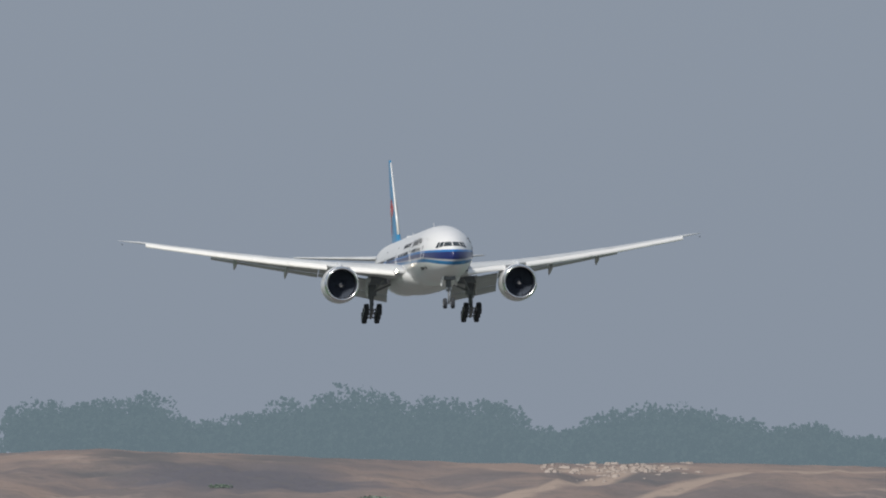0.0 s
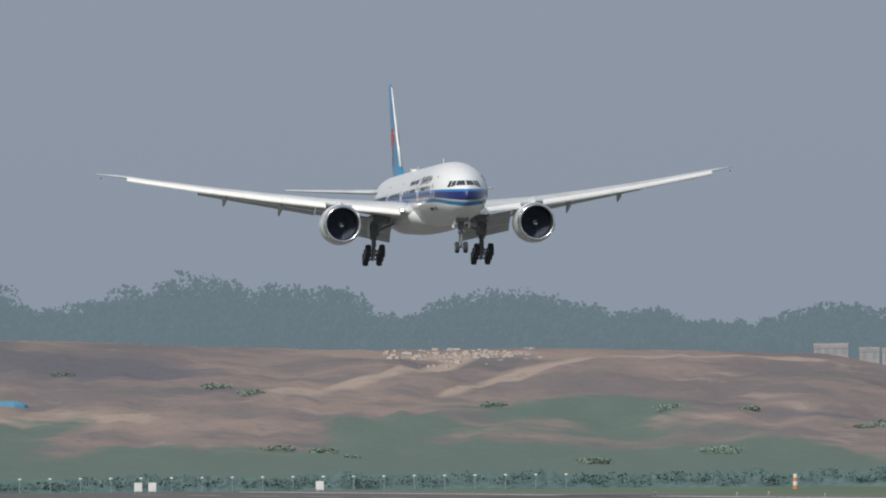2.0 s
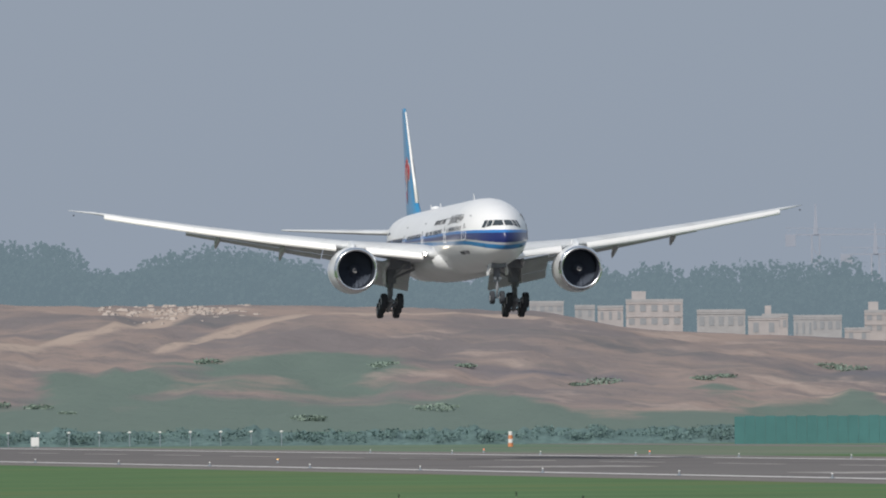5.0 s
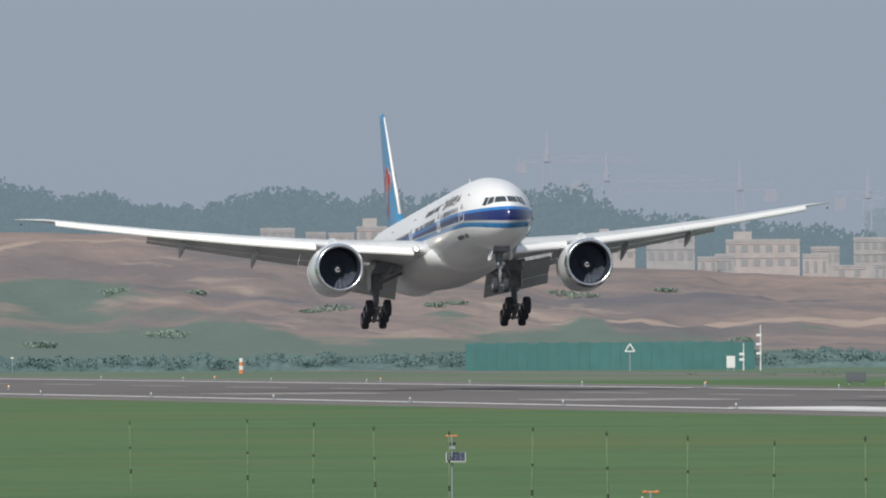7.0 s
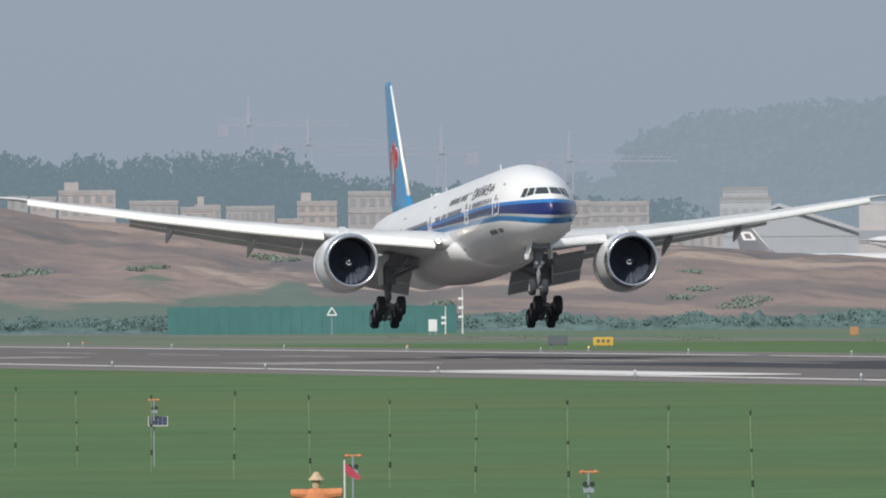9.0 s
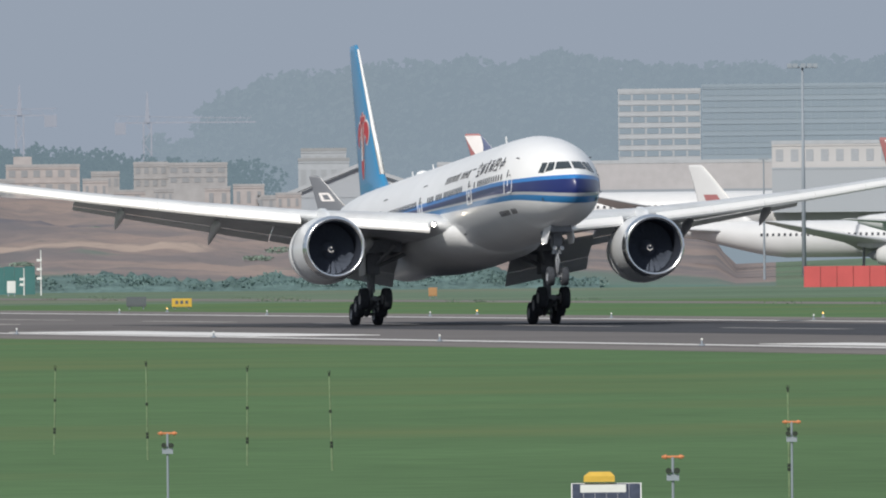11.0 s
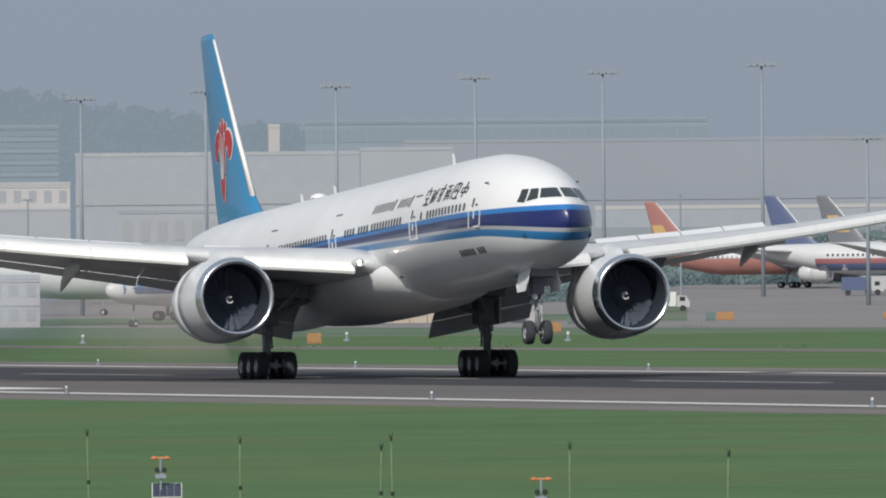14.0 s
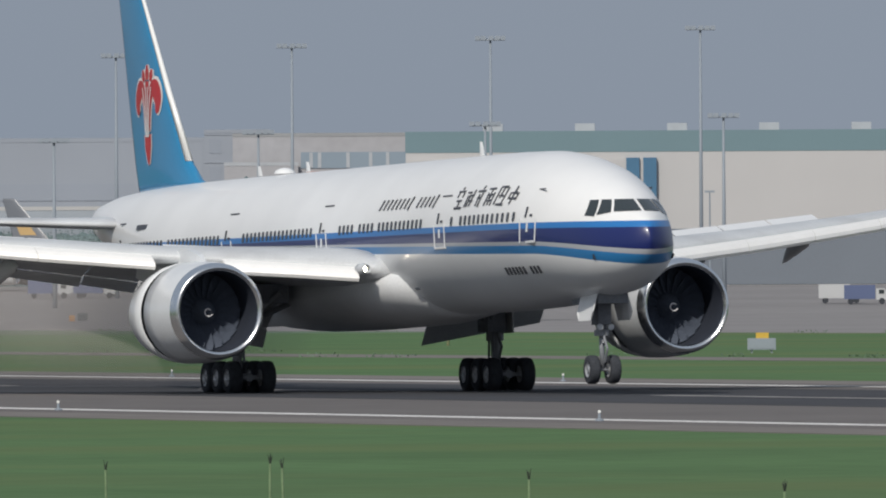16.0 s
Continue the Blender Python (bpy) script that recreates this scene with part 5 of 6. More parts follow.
for b in (12.57, 13.30, 15.6, 17.3, 18.57):
    root = face_root("lamp_post", b, 2250, 0)
    tagged(root, "slim grey lamp post on the apron", "lamp post", "apron lamp posts")
    part("pole", tube(bmesh.new(), (0, 0, -1), (0, 0, 17), .18, .1, 8), M_MAST, root)
    part("lamp_head", box(bmesh.new(), -.7, .7, -.2, .2, 17, 17.3), M_MAST, root)


# ---- tower cranes in the haze ----
def crane(b, r, e, jib, turn):
    z = at_el(r, e)
    root = face_root("tower_crane", b, r, 10)
    tagged(root, "faint tower crane fading into the haze", "crane", "tower cranes")
    z -= 10
    bm = bmesh.new()
    for x in (-1, 1):
        for y in (-1, 1):
            tube(bm, (x, y, 0), (x, y, z - 8), .3, n=4)
    k = 0.0
    while k < z - 12:
        tube(bm, (-1, -1, k), (1, -1, k + 3), .15, n=4)
        tube(bm, (1, -1, k + 3), (-1, -1, k + 6), .15, n=4)
        k += 6
    part("mast", bm, M_CRANE, root)
    bm = bmesh.new()
    tube(bm, (-jib * .3, 0, z - 8), (jib, 0, z - 8), .24, n=4)
    tube(bm, (-jib * .3, 0, z - 6.2), (jib * .95, 0, z - 7), .13, n=4)
    for i in range(14):
        x = -jib * .3 + jib * 1.3 * i / 14
        tube(bm, (x, 0, z - 8), (x + jib * .05, 0, z - 6.5), .08, n=4)
    part("jib", bm, M_CRANE, root)
    part("tower_head", tube(bmesh.new(), (0, 0, z - 8), (0, 0, z), .9, .2, 4), M_CRANE, root)
    part("counterweight", box(bmesh.new(), -jib * .3, -jib * .2, -1, 1, z - 11, z - 8), M_CRANE, root)


for b, e, j, s in ((9.27, .72, 26, 1), (9.48, .65, 30, 1), (9.95, .615, 32, -1), (10.40, .585, 28, 1)):
    crane(b, 4200, e, j * s, 0)

# ---- hoardings, barriers, huts ----
hoard = new("site_hoarding")
tagged(hoard, "teal green site hoarding in panels beyond the runway", "fence")
for i in range(28):
    b0, b1 = 8.98 + 1.02 * i / 28, 8.98 + 1.02 * (i + .97) / 28
    p0, p1 = polar(b0, 1960, 0), polar(b1, 1960, 0)
    q = Vector((0, .12, 0))
    h = 3.3 + .1 * (i % 2)
    part("panel", loft(bmesh.new(), [[p0, p1, p1 + q, p0 + q], [v + Vector((0, 0, h)) for v in (p0, p1, p1 + q, p0 + q)]]), M_HOARD, hoard)
pale = new("pale_hoarding")
tagged(pale, "pale boarded fence behind the taxiway", "fence")
for i in range(16):
    p0, p1 = polar(13.9 + .062 * i, 2060, 0), polar(13.9 + .062 * (i + .95), 2060, 0)
    q = Vector((0, .12, 0))
    part("panel", loft(bmesh.new(), [[p0, p1, p1 + q, p0 + q], [v + Vector((0, 0, 2.3)) for v in (p0, p1, p1 + q, p0 + q)]]), M_PALEHOARD, pale)
M_REDBAR = mat("red_fabric", (0.55, 0.10, 0.10), 0.8, var=0.1, scale=0.3)
red = new("red_barrier")
tagged(red, "long red barrier standing in the far grass", "barrier")
for i in range(6):
    p0, p1 = polar(12.71 + .058 * i, 1950, 0), polar(12.71 + .058 * (i + .96), 1950, 0)
    q = Vector((0, .3, 0))
    part("panel", loft(bmesh.new(), [[p0, p1, p1 + q, p0 + q], [v + Vector((0, 0, 2.5)) for v in (p0, p1, p1 + q, p0 + q)]]), M_REDBAR, red)
building("field_hut", "pale two-storey concrete hut with dark windows", "hut", 13.09, 13.34, 2020, -.12, .049, M_WARM, M_RENDER, floors=2, cols=4, depth=7, sink=.3)

building("field_hut", "beige one-storey concrete hut beside the taxiway", "hut", 14.88, 15.11, 2020, -.12, .03, M_WARM, M_RENDER, floors=1, cols=4, depth=7, sink=.3)


def sign(name, label, b0, b1, e0, e1, face, x_line=None):
    r = EYE_Z / math.tan(radians(-e0))
    w, h = r * math.tan(radians(b1 - b0)), r * math.tan(radians(e1 - e0))
    root = face_root(name, (b0 + b1) / 2, r, 0)
    tagged(root, label, "sign" if "sign" in name else "box", "airfield signs" if "sign" in name else "")
    part("cabinet", box(bmesh.new(), -w / 2, w / 2, 0, .5, h * .22, h), face, root)
    part("face", box(bmesh.new(), -w / 2 + .12, w / 2 - .12, -.03, .02, h * .3, h - .1), face, root)
    for s in (-.35, .35):
        part("leg", box(bmesh.new(), s * w - .06, s * w + .06, .15, .35, 0, h * .22), M_MAST, root)
    return root, w, h


M_SIGNDARK = mat("sign_back", (0.10, 0.115, 0.13), 0.6, var=0.1)
M_SIGNYEL = mat("sign_yellow", (0.62, 0.40, 0.06), 0.5, var=0.08)
M_BOXORANGE = mat("orange_cabinet", (0.40, 0.22, 0.10), 0.7, var=0.1)
M_HOARDGREY = mat("grey_green_cabinet", (0.13, 0.19, 0.18), 0.7, var=0.1)
M_ORANGE = mat("orange_cloth", (0.62, 0.235, 0.105), 0.8, var=0.12, scale=3)
sign("airfield_sign", "dark airfield sign seen from its back", 10.32, 10.39, -.181, -.137, M_SIGNDARK)
rt, w, h = sign("airfield_sign", "yellow airfield sign with unreadable dark bars", 10.48, 10.55, -.182, -.144, M_SIGNYEL)
for k in (-.25, 0, .25):
    part("sign_bar", box(bmesh.new(), k * w - .12, k * w + .12, -.06, -.02, h * .5, h * .8), M_SIGNDARK, rt)
sign("cable_box", "weathered orange cabinet in the grass", 11.385, 11.415, -.153, -.114, M_BOXORANGE)
sign("cable_box", "weathered orange cabinet in the grass", 14.28, 14.33, -.198, -.150, M_BOXORANGE)
sign("cable_box", "weathered orange cabinet in the grass", 15.108, 15.176, -0.164, -0.120, M_BOXORANGE)
sign("cable_box", "dark grey-green cabinet in the grass", 15.198, 15.242, -0.135, -0.099, M_HOARDGREY)
sign("cable_box", "weathered orange cabinet in the grass", 14.63, 14.695, -.117, -.078, M_BOXORANGE)
sign("cable_box", "weathered orange cabinet in the grass", 15.725, 15.785, -.127, -.088, M_BOXORANGE)
sign("cable_box", "dark grey-green cabinet in the grass", 15.685, 15.72, -.127, -.09, M_HOARDGREY)
sign("cable_box", "weathered orange cabinet beside the taxiway", 16.80, 16.87, -.107, -.071, M_BOXORANGE)
sign("airfield_sign", "dark airfield sign seen from its back", 16.765, 16.80, -.12, -.08, M_SIGNDARK)
sign("airfield_sign", "dark airfield sign seen from its back", 16.34, 16.375, -.122, -.088, M_SIGNDARK)
sign("cable_box", "weathered orange cabinet in the grass", 16.31, 16.33, -.122, -.095, M_BOXORANGE)
M_SOCK = mat("faded_windsock", (0.36, 0.235, 0.22), 0.85, var=0.15, scale=1.5)
M_SOCKPOLE = mat("pale_yellow_pole", (0.60, 0.56, 0.36), 0.6, var=0.08, scale=1.0)
M_CABWHITE = mat("white_cabinet", (0.72, 0.73, 0.72), 0.6, var=0.05)
sign("equipment_cabinet", "white upright equipment cabinet", 9.90, 9.93, -.131, -.077, M_CABWHITE)
eq, w, h = sign("equipment_cart", "small yellow-topped equipment frame on the grass", 18.70, 18.80, -.242, -.19, M_MAST)
part("cover", box(bmesh.new(), -w * .2, w * .25, .05, .45, h, h + .35), M_SIGNYEL, eq)


def thin_mast(b, r, h, label, bits=3):
    root = face_root("instrument_mast", b, r, 0)
    tagged(root, label, "mast")
    part("pole", tube(bmesh.new(), (0, 0, 0), (0, 0, h), .09, .05, 8), M_CABWHITE, root)
    for i in range(bits):
        part("instrument", box(bmesh.new(), -.5, .1, -.15, .15, h * (.35 + .2 * i), h * (.35 + .2 * i) + .3), M_CABWHITE, root)


thin_mast(10.02, 1900, 5.3, "thin white instrument mast with small boxes")
thin_mast(9.96, 1910, 3.2, "short white instrument mast", 2)
tri = face_root("marker_board", 9.56, 1900, 0)
tagged(tri, "small white triangular marker on a post", "marker")
part("post", tube(bmesh.new(), (0, 0, 0), (0, 0, 2.4), .08), M_MAST, tri)
bm = bmesh.new()
for a, b in (((-.55, 2.3), (0, 3.2)), ((0, 3.2), (.55, 2.3)), ((.55, 2.3), (-.55, 2.3))):
    tube(bm, (a[0], -.1, a[1]), (b[0], -.1, b[1]), .09, n=6)
part("triangle", bm, M_CABWHITE, tri)
om = face_root("marker_post", 8.19, 1900, 0)
tagged(om, "orange and white marker post", "marker")
for i in range(4):
    part("band", tube(bmesh.new(), (0, 0, .45 * i), (0, 0, .45 * (i + 1)), .3 - .02 * i, n=10), M_ORANGE if i % 2 == 0 else M_CABWHITE, om)

# approach lights: a row of white lamps on low stands
M_LAMPWHITE = mat("lamp_white", (0.8, 0.8, 0.78), 0.4, var=0.03, glow=(1, .95, .85, .1))
M_LAMPRED = mat("lamp_red", (0.8, 0.15, 0.08), 0.4, var=0.03, glow=(1, .25, .1, 1.5))
M_LAMPAMBER = mat("lamp_amber", (0.9, 0.5, 0.1), 0.4, var=0.03, glow=(1, .55, .15, 2.0))
proto = None
for i in range(20):
    b = 5.35 + .107 * i
    m = Matrix.Translation(polar(b, 2035, 0)) @ Matrix.Rotation(-radians(b), 4, "Z")
    if proto is None:
        proto = new("approach_light")
        proto.matrix_basis = m
        tagged(proto, "white approach lamp on a slim stand", "airfield light", "approach lights")
        part("stand", tube(bmesh.new(), (0, 0, -.3), (0, 0, 1.7), .05), M_MAST, proto)
        part("lamp", lathe(bmesh.new(), [(1.7, .05), (1.74, .2), (1.86, .22), (1.92, .05)], (0, 0, 0), "z", 10, caps=True), M_LAMPWHITE, proto)
    else:
        copy_thing(proto, m)


# runway edge lights
def edge_light(m, lamp, label):
    root = new("runway_light")
    root.matrix_basis = m
    tagged(root, label, "airfield light", "runway edge lights")
    part("base", lathe(bmesh.new(), [(0, .14), (.05, .14), (.08, .05), (.3, .04)], (0, 0, 0), "z", 10, caps=True), M_MAST, root)
    part("lamp", lathe(bmesh.new(), [(.24, .03), (.26, .05), (.31, .05), (.34, .02)], (0, 0, 0), "z", 10, caps=True), lamp, root)
    return root


la = edge_light(pose(157.6, 480, .05), M_LAMPWHITE, "low white runway edge light")
for y in range(540, 1700, 60):
    copy_thing(la, pose(157.6, y, .05))
lb = edge_light(pose(221.6, 620, .05), M_LAMPWHITE, "low white runway edge light")
for y in range(680, 1700, 60):
    copy_thing(lb, pose(221.6, y, .05))
lc = edge_light(pose(228.6, 1320, .05), M_LAMPRED, "low red obstruction light beside the runway")
for y in (1500, 1610):
    copy_thing(lc, pose(229.0, y, .05))
ld = edge_light(pose(172.0, 1330, .05), M_LAMPAMBER, "amber guard light beside the runway")
for x, y in ((229, 1010), (229, 1120), (229, 1240)):
    copy_thing(ld, pose(x, y, .05))
tl = edge_light(pose(300.0, 1290, .05), M_LAMPWHITE, "white taxiway light in the grass")
for b, r in ((13.49, 1330), (13.94, 1330), (14.42, 1330), (14.9, 1330), (15.2, 1280)):
    copy_thing(tl, Matrix.Translation(polar(b, r, .1)) @ Matrix.Scale(2.2, 4))

# ---- shrubs ----
rng = random.Random(21)
vs, fs = [], []
for i in range(26):
    b = 5.0 + 7.0 * rng.random()
    r = 2150 + 420 * rng.random()
    s = rng.uniform(.5, 1.5)
    leaf_cloud(rng, polar(b, r, terrain(b, r) + s * .3), s * 2.4, s * .4, 240, .22, vs, fs)
tagged(raw("scrub_bushes", vs, fs, M_BUSH), "dull green bushes on the earth mounds", "bushes", kind="stuff")
# haze over the trees is put into their leaf colour
M_HEDGE = mat("hazy_hedge", (0.165, 0.225, 0.225), 0.95, var=0.2, scale=0.08, fine=0.5, bump=0.5, spec=0.05)
M_BELT = mat("scrub_belt", (0.125, 0.19, 0.183), 0.95, var=0.25, scale=0.12, fine=0.9, bump=0.6, spec=0.05)


def thicket(name, label, material, b0, b1, r, height, cols):
    """A dense lumpy strip of growth with an uneven top; height gives metres over the ground at a bearing."""
    rises = (0, .3, .6, .85, 1.0, .85, 0)
    n = len(rises)
    vs, fs = [], []
    for i in range(cols):
        b = b0 + (b1 - b0) * i / cols
        g, h = terrain(b, r), height(b)
        for k, f in enumerate(rises):
            q = noise.noise(Vector((b * 24, k * .6, 4)))
            vs.append(polar(b, r + 5 * k + 1.2 * q, g + h * f * (1 + .1 * q) - (.3 if f == 0 else 0)))
    for i in range(cols - 1):
        for k in range(n - 1):
            fs.append((i * n + k, i * n + n + k, i * n + n + k + 1, i * n + k + 1))
    tagged(raw(name, vs, fs, material, smooth=True), label, "bushes", kind="stuff")


def uneven(b, a0, a1, a2):
    return a0 * noise.noise(Vector((b * 2.3, 0, 2))) + a1 * noise.noise(Vector((b * 9, 0, 6))) + a2 * noise.noise(Vector((b * 40, 0, 9)))


thicket("scrub_belt", "dark green scrub along the far end of the field", M_BELT, 4.9, 12.0, 2033, lambda b: max(.5, (1.9 + uneven(b, 1.3, .9, .6)) * (1.0 if b > 5.6 else .6)), 640)
vs, fs = [], []
for i in range(420):
    b = 4.9 + 7.1 * rng.random()
    h = max(.5, (1.9 + uneven(b, 1.3, .9, .6)) * (1.0 if b > 5.6 else .6))
    leaf_cloud(rng, polar(b, 2036 + 8 * rng.random(), h * rng.uniform(.25, .9)), 1.6, .55, 36, .2, vs, fs)
tagged(raw("scrub_leaves", vs, fs, M_BELT), "leafy dull green sprays over the scrub", "bushes", kind="stuff")
thicket("apron_thicket", "dense dark green trees before the low terminal", M_HEDGE, 14.9, 16.72, 2532, lambda b: 8.4 + uneven(b, 1.2, 1.2, .5), 330)
thicket("apron_thicket", "dense tall trees before the beige offices", M_HEDGE, 16.7, 17.56, 2545, lambda b: 15.4 + uneven(b, 1.5, 1.6, .8), 170)
vs, fs = [], []
for i in range(300):
    b = 14.9 + 1.8 * rng.random()
    leaf_cloud(rng, polar(b, 2528, terrain(b, 2528) + 2 + 6 * rng.random()), 2.4, 1.3, 70, .18, vs, fs)
for i in range(240):
    b = 16.7 + .85 * rng.random()
    leaf_cloud(rng, polar(b, 2541, terrain(b, 2541) + 3 + 11 * rng.random()), 2.6, 1.4, 70, .18, vs, fs)
tagged(raw("apron_hedge", vs, fs, M_HEDGE), "leafy crowns of the trees before the low terminal", "trees", kind="stuff")
vs, fs = [], []
for i in range(70):
    x, y = rng.choice(((305, 2), (291, 2), (458, 3)))[0] + rng.uniform(-1.5, 1.5), rng.uniform(420, 1700)
    leaf_cloud(rng, (x, y, .15), rng.uniform(.5, 2.2), .14, 40, .08, vs, fs)
tagged(raw("verge_weeds", vs, fs, M_GRASSFAR), "weed tufts along the pavement edges", "weeds", kind="stuff")


# ---- parked aircraft ----
def parked(label, b, r, z, k, lat, toward, mats, stripe=None, tail_patch=None, gear=True):
    """A parked airliner; lat > 0: its nose points to the viewer's right."""
    left = Vector((-math.cos(radians(b)), math.sin(radians(b)), 0))
    near = Vector((-math.sin(radians(b)), -math.cos(radians(b)), 0))
    d = (-left * lat + near * toward).normalized()
    a = math.atan2(d.x, -d.y)
    root = new("parked_airliner")
    root.matrix_basis = Matrix.Translation(polar(b, r, z)) @ Matrix.Rotation(a, 4, "Z") @ Matrix.Scale(k, 4)
    tagged(root, label, "airplane", "parked airliners")
    fus = hull(root, mats, 28)
    fn = fin(root, mats)
    for s in (1, -1):
        wing(root, s, False, mats)
        engine(root, s, False, mats)
        bm = bmesh.new()
        tube(bm, P(0, s * 5.4, .6), P(0, s * 5.2, 4.4), .25, n=8)
        g = part("main_gear", bm, M_STRUT, root)
        for f in (-1.2, 1.2):
            for x in (-.6, .6):
                wheel(g, P(f, s * 5.4 + x, .67), .67, .5)
    g = part("nose_gear", tube(bmesh.new(), P(30.7, 0, .5), P(30.6, 0, 3.6), .16, n=8), M_STRUT, root)
    for x in (-.4, .4):
        wheel(g, P(30.7, x, .54), .54, .36)
    base = None
    for side in (1, -1):
        for i in range(46):
            F = 28 - 1.05 * i
            p, an = on_hull(F, 6.7, side)
            m = Matrix.Translation(p + Vector((-side * .012, 0, 0))) @ Matrix.Rotation(side * an, 4, "Y")
            if base is None:
                base = part("cabin_window", slab(.42, .5), M_PANE, fus)
                base.matrix_basis = m
            else:
                ob = new("cabin_window", base.data)
                ob.parent = fus
                ob.matrix_basis = m
        if stripe:
            for z0, z1, mm in stripe:
                rings = []
                for F in np.linspace(33.5, -22, 24):
                    row = []
                    for U in np.linspace(z0, z1, 4):
                        p, an = on_hull(F, U, side)
                        row.append(p + Vector((-side * .03, 0, 0)))
                    rings.append(row)
                bm = bmesh.new()
                rows = [[bm.verts.new(q) for q in rr] for rr in rings]
                for u, v in zip(rows, rows[1:]):
                    for j in range(3):
                        bm.faces.new((u[j], u[j + 1], v[j + 1], v[j]))
                part("cheatline", bm, mm, fus, "painted side stripe")
        if tail_patch:
            for z0, z1, f0, f1, mm in tail_patch:
                bm = bmesh.new()
                rows = []
                for t in np.linspace(0, 1, 7):
                    U = z0 + (z1 - z0) * t
                    lead, ch = float(np.interp(U, (9.9, 13, 16, 18.3), (-23.2, -26.1, -28.7, -30.75))), float(np.interp(U, (9.9, 13, 16, 18.3), (7.9, 5.9, 4.1, 2.75)))
                    w0, w1 = f0 if not isinstance(f0, tuple) else f0[0] + (f0[1] - f0[0]) * t, f1 if not isinstance(f1, tuple) else f1[0] + (f1[1] - f1[0]) * t
                    rows.append([bm.verts.new(P(lead - ch * (w0 + (w1 - w0) * q), side * (fin_out(lead - ch * (w0 + (w1 - w0) * q), U) + .05), U)) for q in np.linspace(0, 1, 6)])
                for u, v in zip(rows, rows[1:]):
                    for j in range(5):
                        bm.faces.new((u[j], u[j + 1], v[j + 1], v[j]))
                part("tail_patch", bm, mm, fn, "painted tail panel")
    return root, fus, fn


# livery colours muted to stand for the haze over the apron
M_PW = mat("parked_white", (0.61, 0.62, 0.635), 0.4, var=0.05, scale=0.3)
M_PRED = mat("parked_red", (0.36, 0.145, 0.15), 0.45, var=0.05, scale=0.3)
M_PORANGE = mat("parked_orange_red", (0.36, 0.17, 0.15), 0.45, var=0.05, scale=0.3)
M_PBLUE = mat("parked_navy", (0.10, 0.13, 0.24), 0.45, var=0.05, scale=0.3)
M_PGOLD = mat("parked_gold", (0.55, 0.37, 0.16), 0.45, var=0.05, scale=0.3)
M_PGREEN = mat("parked_green", (0.10, 0.30, 0.20), 0.45, var=0.05, scale=0.3)
M_PCHAR = mat("parked_charcoal", (0.16, 0.175, 0.20), 0.45, var=0.05, scale=0.3)
M_PGREY = mat("parked_grey", (0.5, 0.51, 0.52), 0.45, var=0.05, scale=0.3)
plain = {"hull": M_PW, "wing": M_PGREY, "cowl": M_PW, "fin": M_PW}
rt, fus, fn = parked("white parked airliner with deep-blue side stripe and sky-blue tail", 14.28, 1990, .0, .85, -.82, .60, dict(plain, fin=M_FIN), stripe=((4.75, 5.75, M_PBLUE), (5.8, 6.0, M_FIN)))
for s in (1, -1):
    emblem(fn, s)
for i in range(14):
    if i != 5:
        stuck(fus, "name_bar", slab(.5, .55 if i in (0, 6) else .42), M_LINE, 18 - .8 * i, 7.75, -1, .02)
for i in range(6):
    stuck(fus, "name_bar", slab(.75, .75), M_LINE, 29.5 - 1.5 * i, 7.6, -1, .02)
parked("white parked airliner with red, navy and gold sunburst tail", 12.235, 2840, 5.0, 1.10, .95, .25, dict(plain, fin=M_PRED),
       tail_patch=((9.95, 14.2, 0, (.42, .70), M_PBLUE), (14.2, 18.3, 0, (.70, .05), M_PBLUE), (14.2, 18.3, (.70, .05), (.73, 1.0), M_EMWHITE), (9.95, 13.4, (.28, .60), (.52, .64), M_PGOLD),
                   (10.3, 10.7, (.20, .24), .32, M_PGOLD), (11.1, 11.5, (.28, .32), .40, M_PGOLD), (11.9, 12.3, (.37, .41), .49, M_PGOLD), (12.7, 13.1, (.48, .52), .59, M_PGOLD)))
rt, fus, fn = parked("white parked airliner with red and green tail", 13.835, 2120, .5, 1.0, .92, .3, dict(plain, fin=M_PRED),
       tail_patch=((9.95, 12.2, 0, 1.0, M_PGREEN), (12.2, 12.5, 0, 1.0, M_EMWHITE), (14.0, 18.3, 0, (.02, .62), M_PCHAR), (14.0, 18.3, (.02, .62), (.08, .74), M_EMWHITE)))
for s in (1, -1):
    for nm, mm, w, ln, z, lift in (("tail_disc", M_EMWHITE, 1.0, 2.6, 12.8, .04), ("tail_disc_inner", M_PRED, .84, 2.2, 13.0, .07), ("tail_disc_bar", M_EMWHITE, .2, 1.8, 13.2, .1)):
        bm = bmesh.new()
        petal(bm, (.6, z), ln, w, -6, s, lift)
        part(nm, bm, mm, fn, "pale disc mark")
for i in range(4):
    stuck(fus, "name_bar", slab(1.0, .9), M_PRED, 22 - 1.5 * i, 7.6, 1, .02)
parked("white parked airliner with a red mark on its tail", 12.96, 2320, 1.0, .85, .92, .35, plain, tail_patch=((11.6, 13.6, .3, .75, M_PRED),))
parked("white parked freighter with charcoal tail", 11.44, 2860, 5.0, .72, .95, .2, dict(plain, fin=M_PCHAR), tail_patch=((12.6, 14.3, .22, .36, M_EMWHITE), (12.6, 14.3, .62, .76, M_EMWHITE), (14.0, 14.5, .25, .75, M_EMWHITE), (12.4, 12.8, .25, .75, M_EMWHITE)))
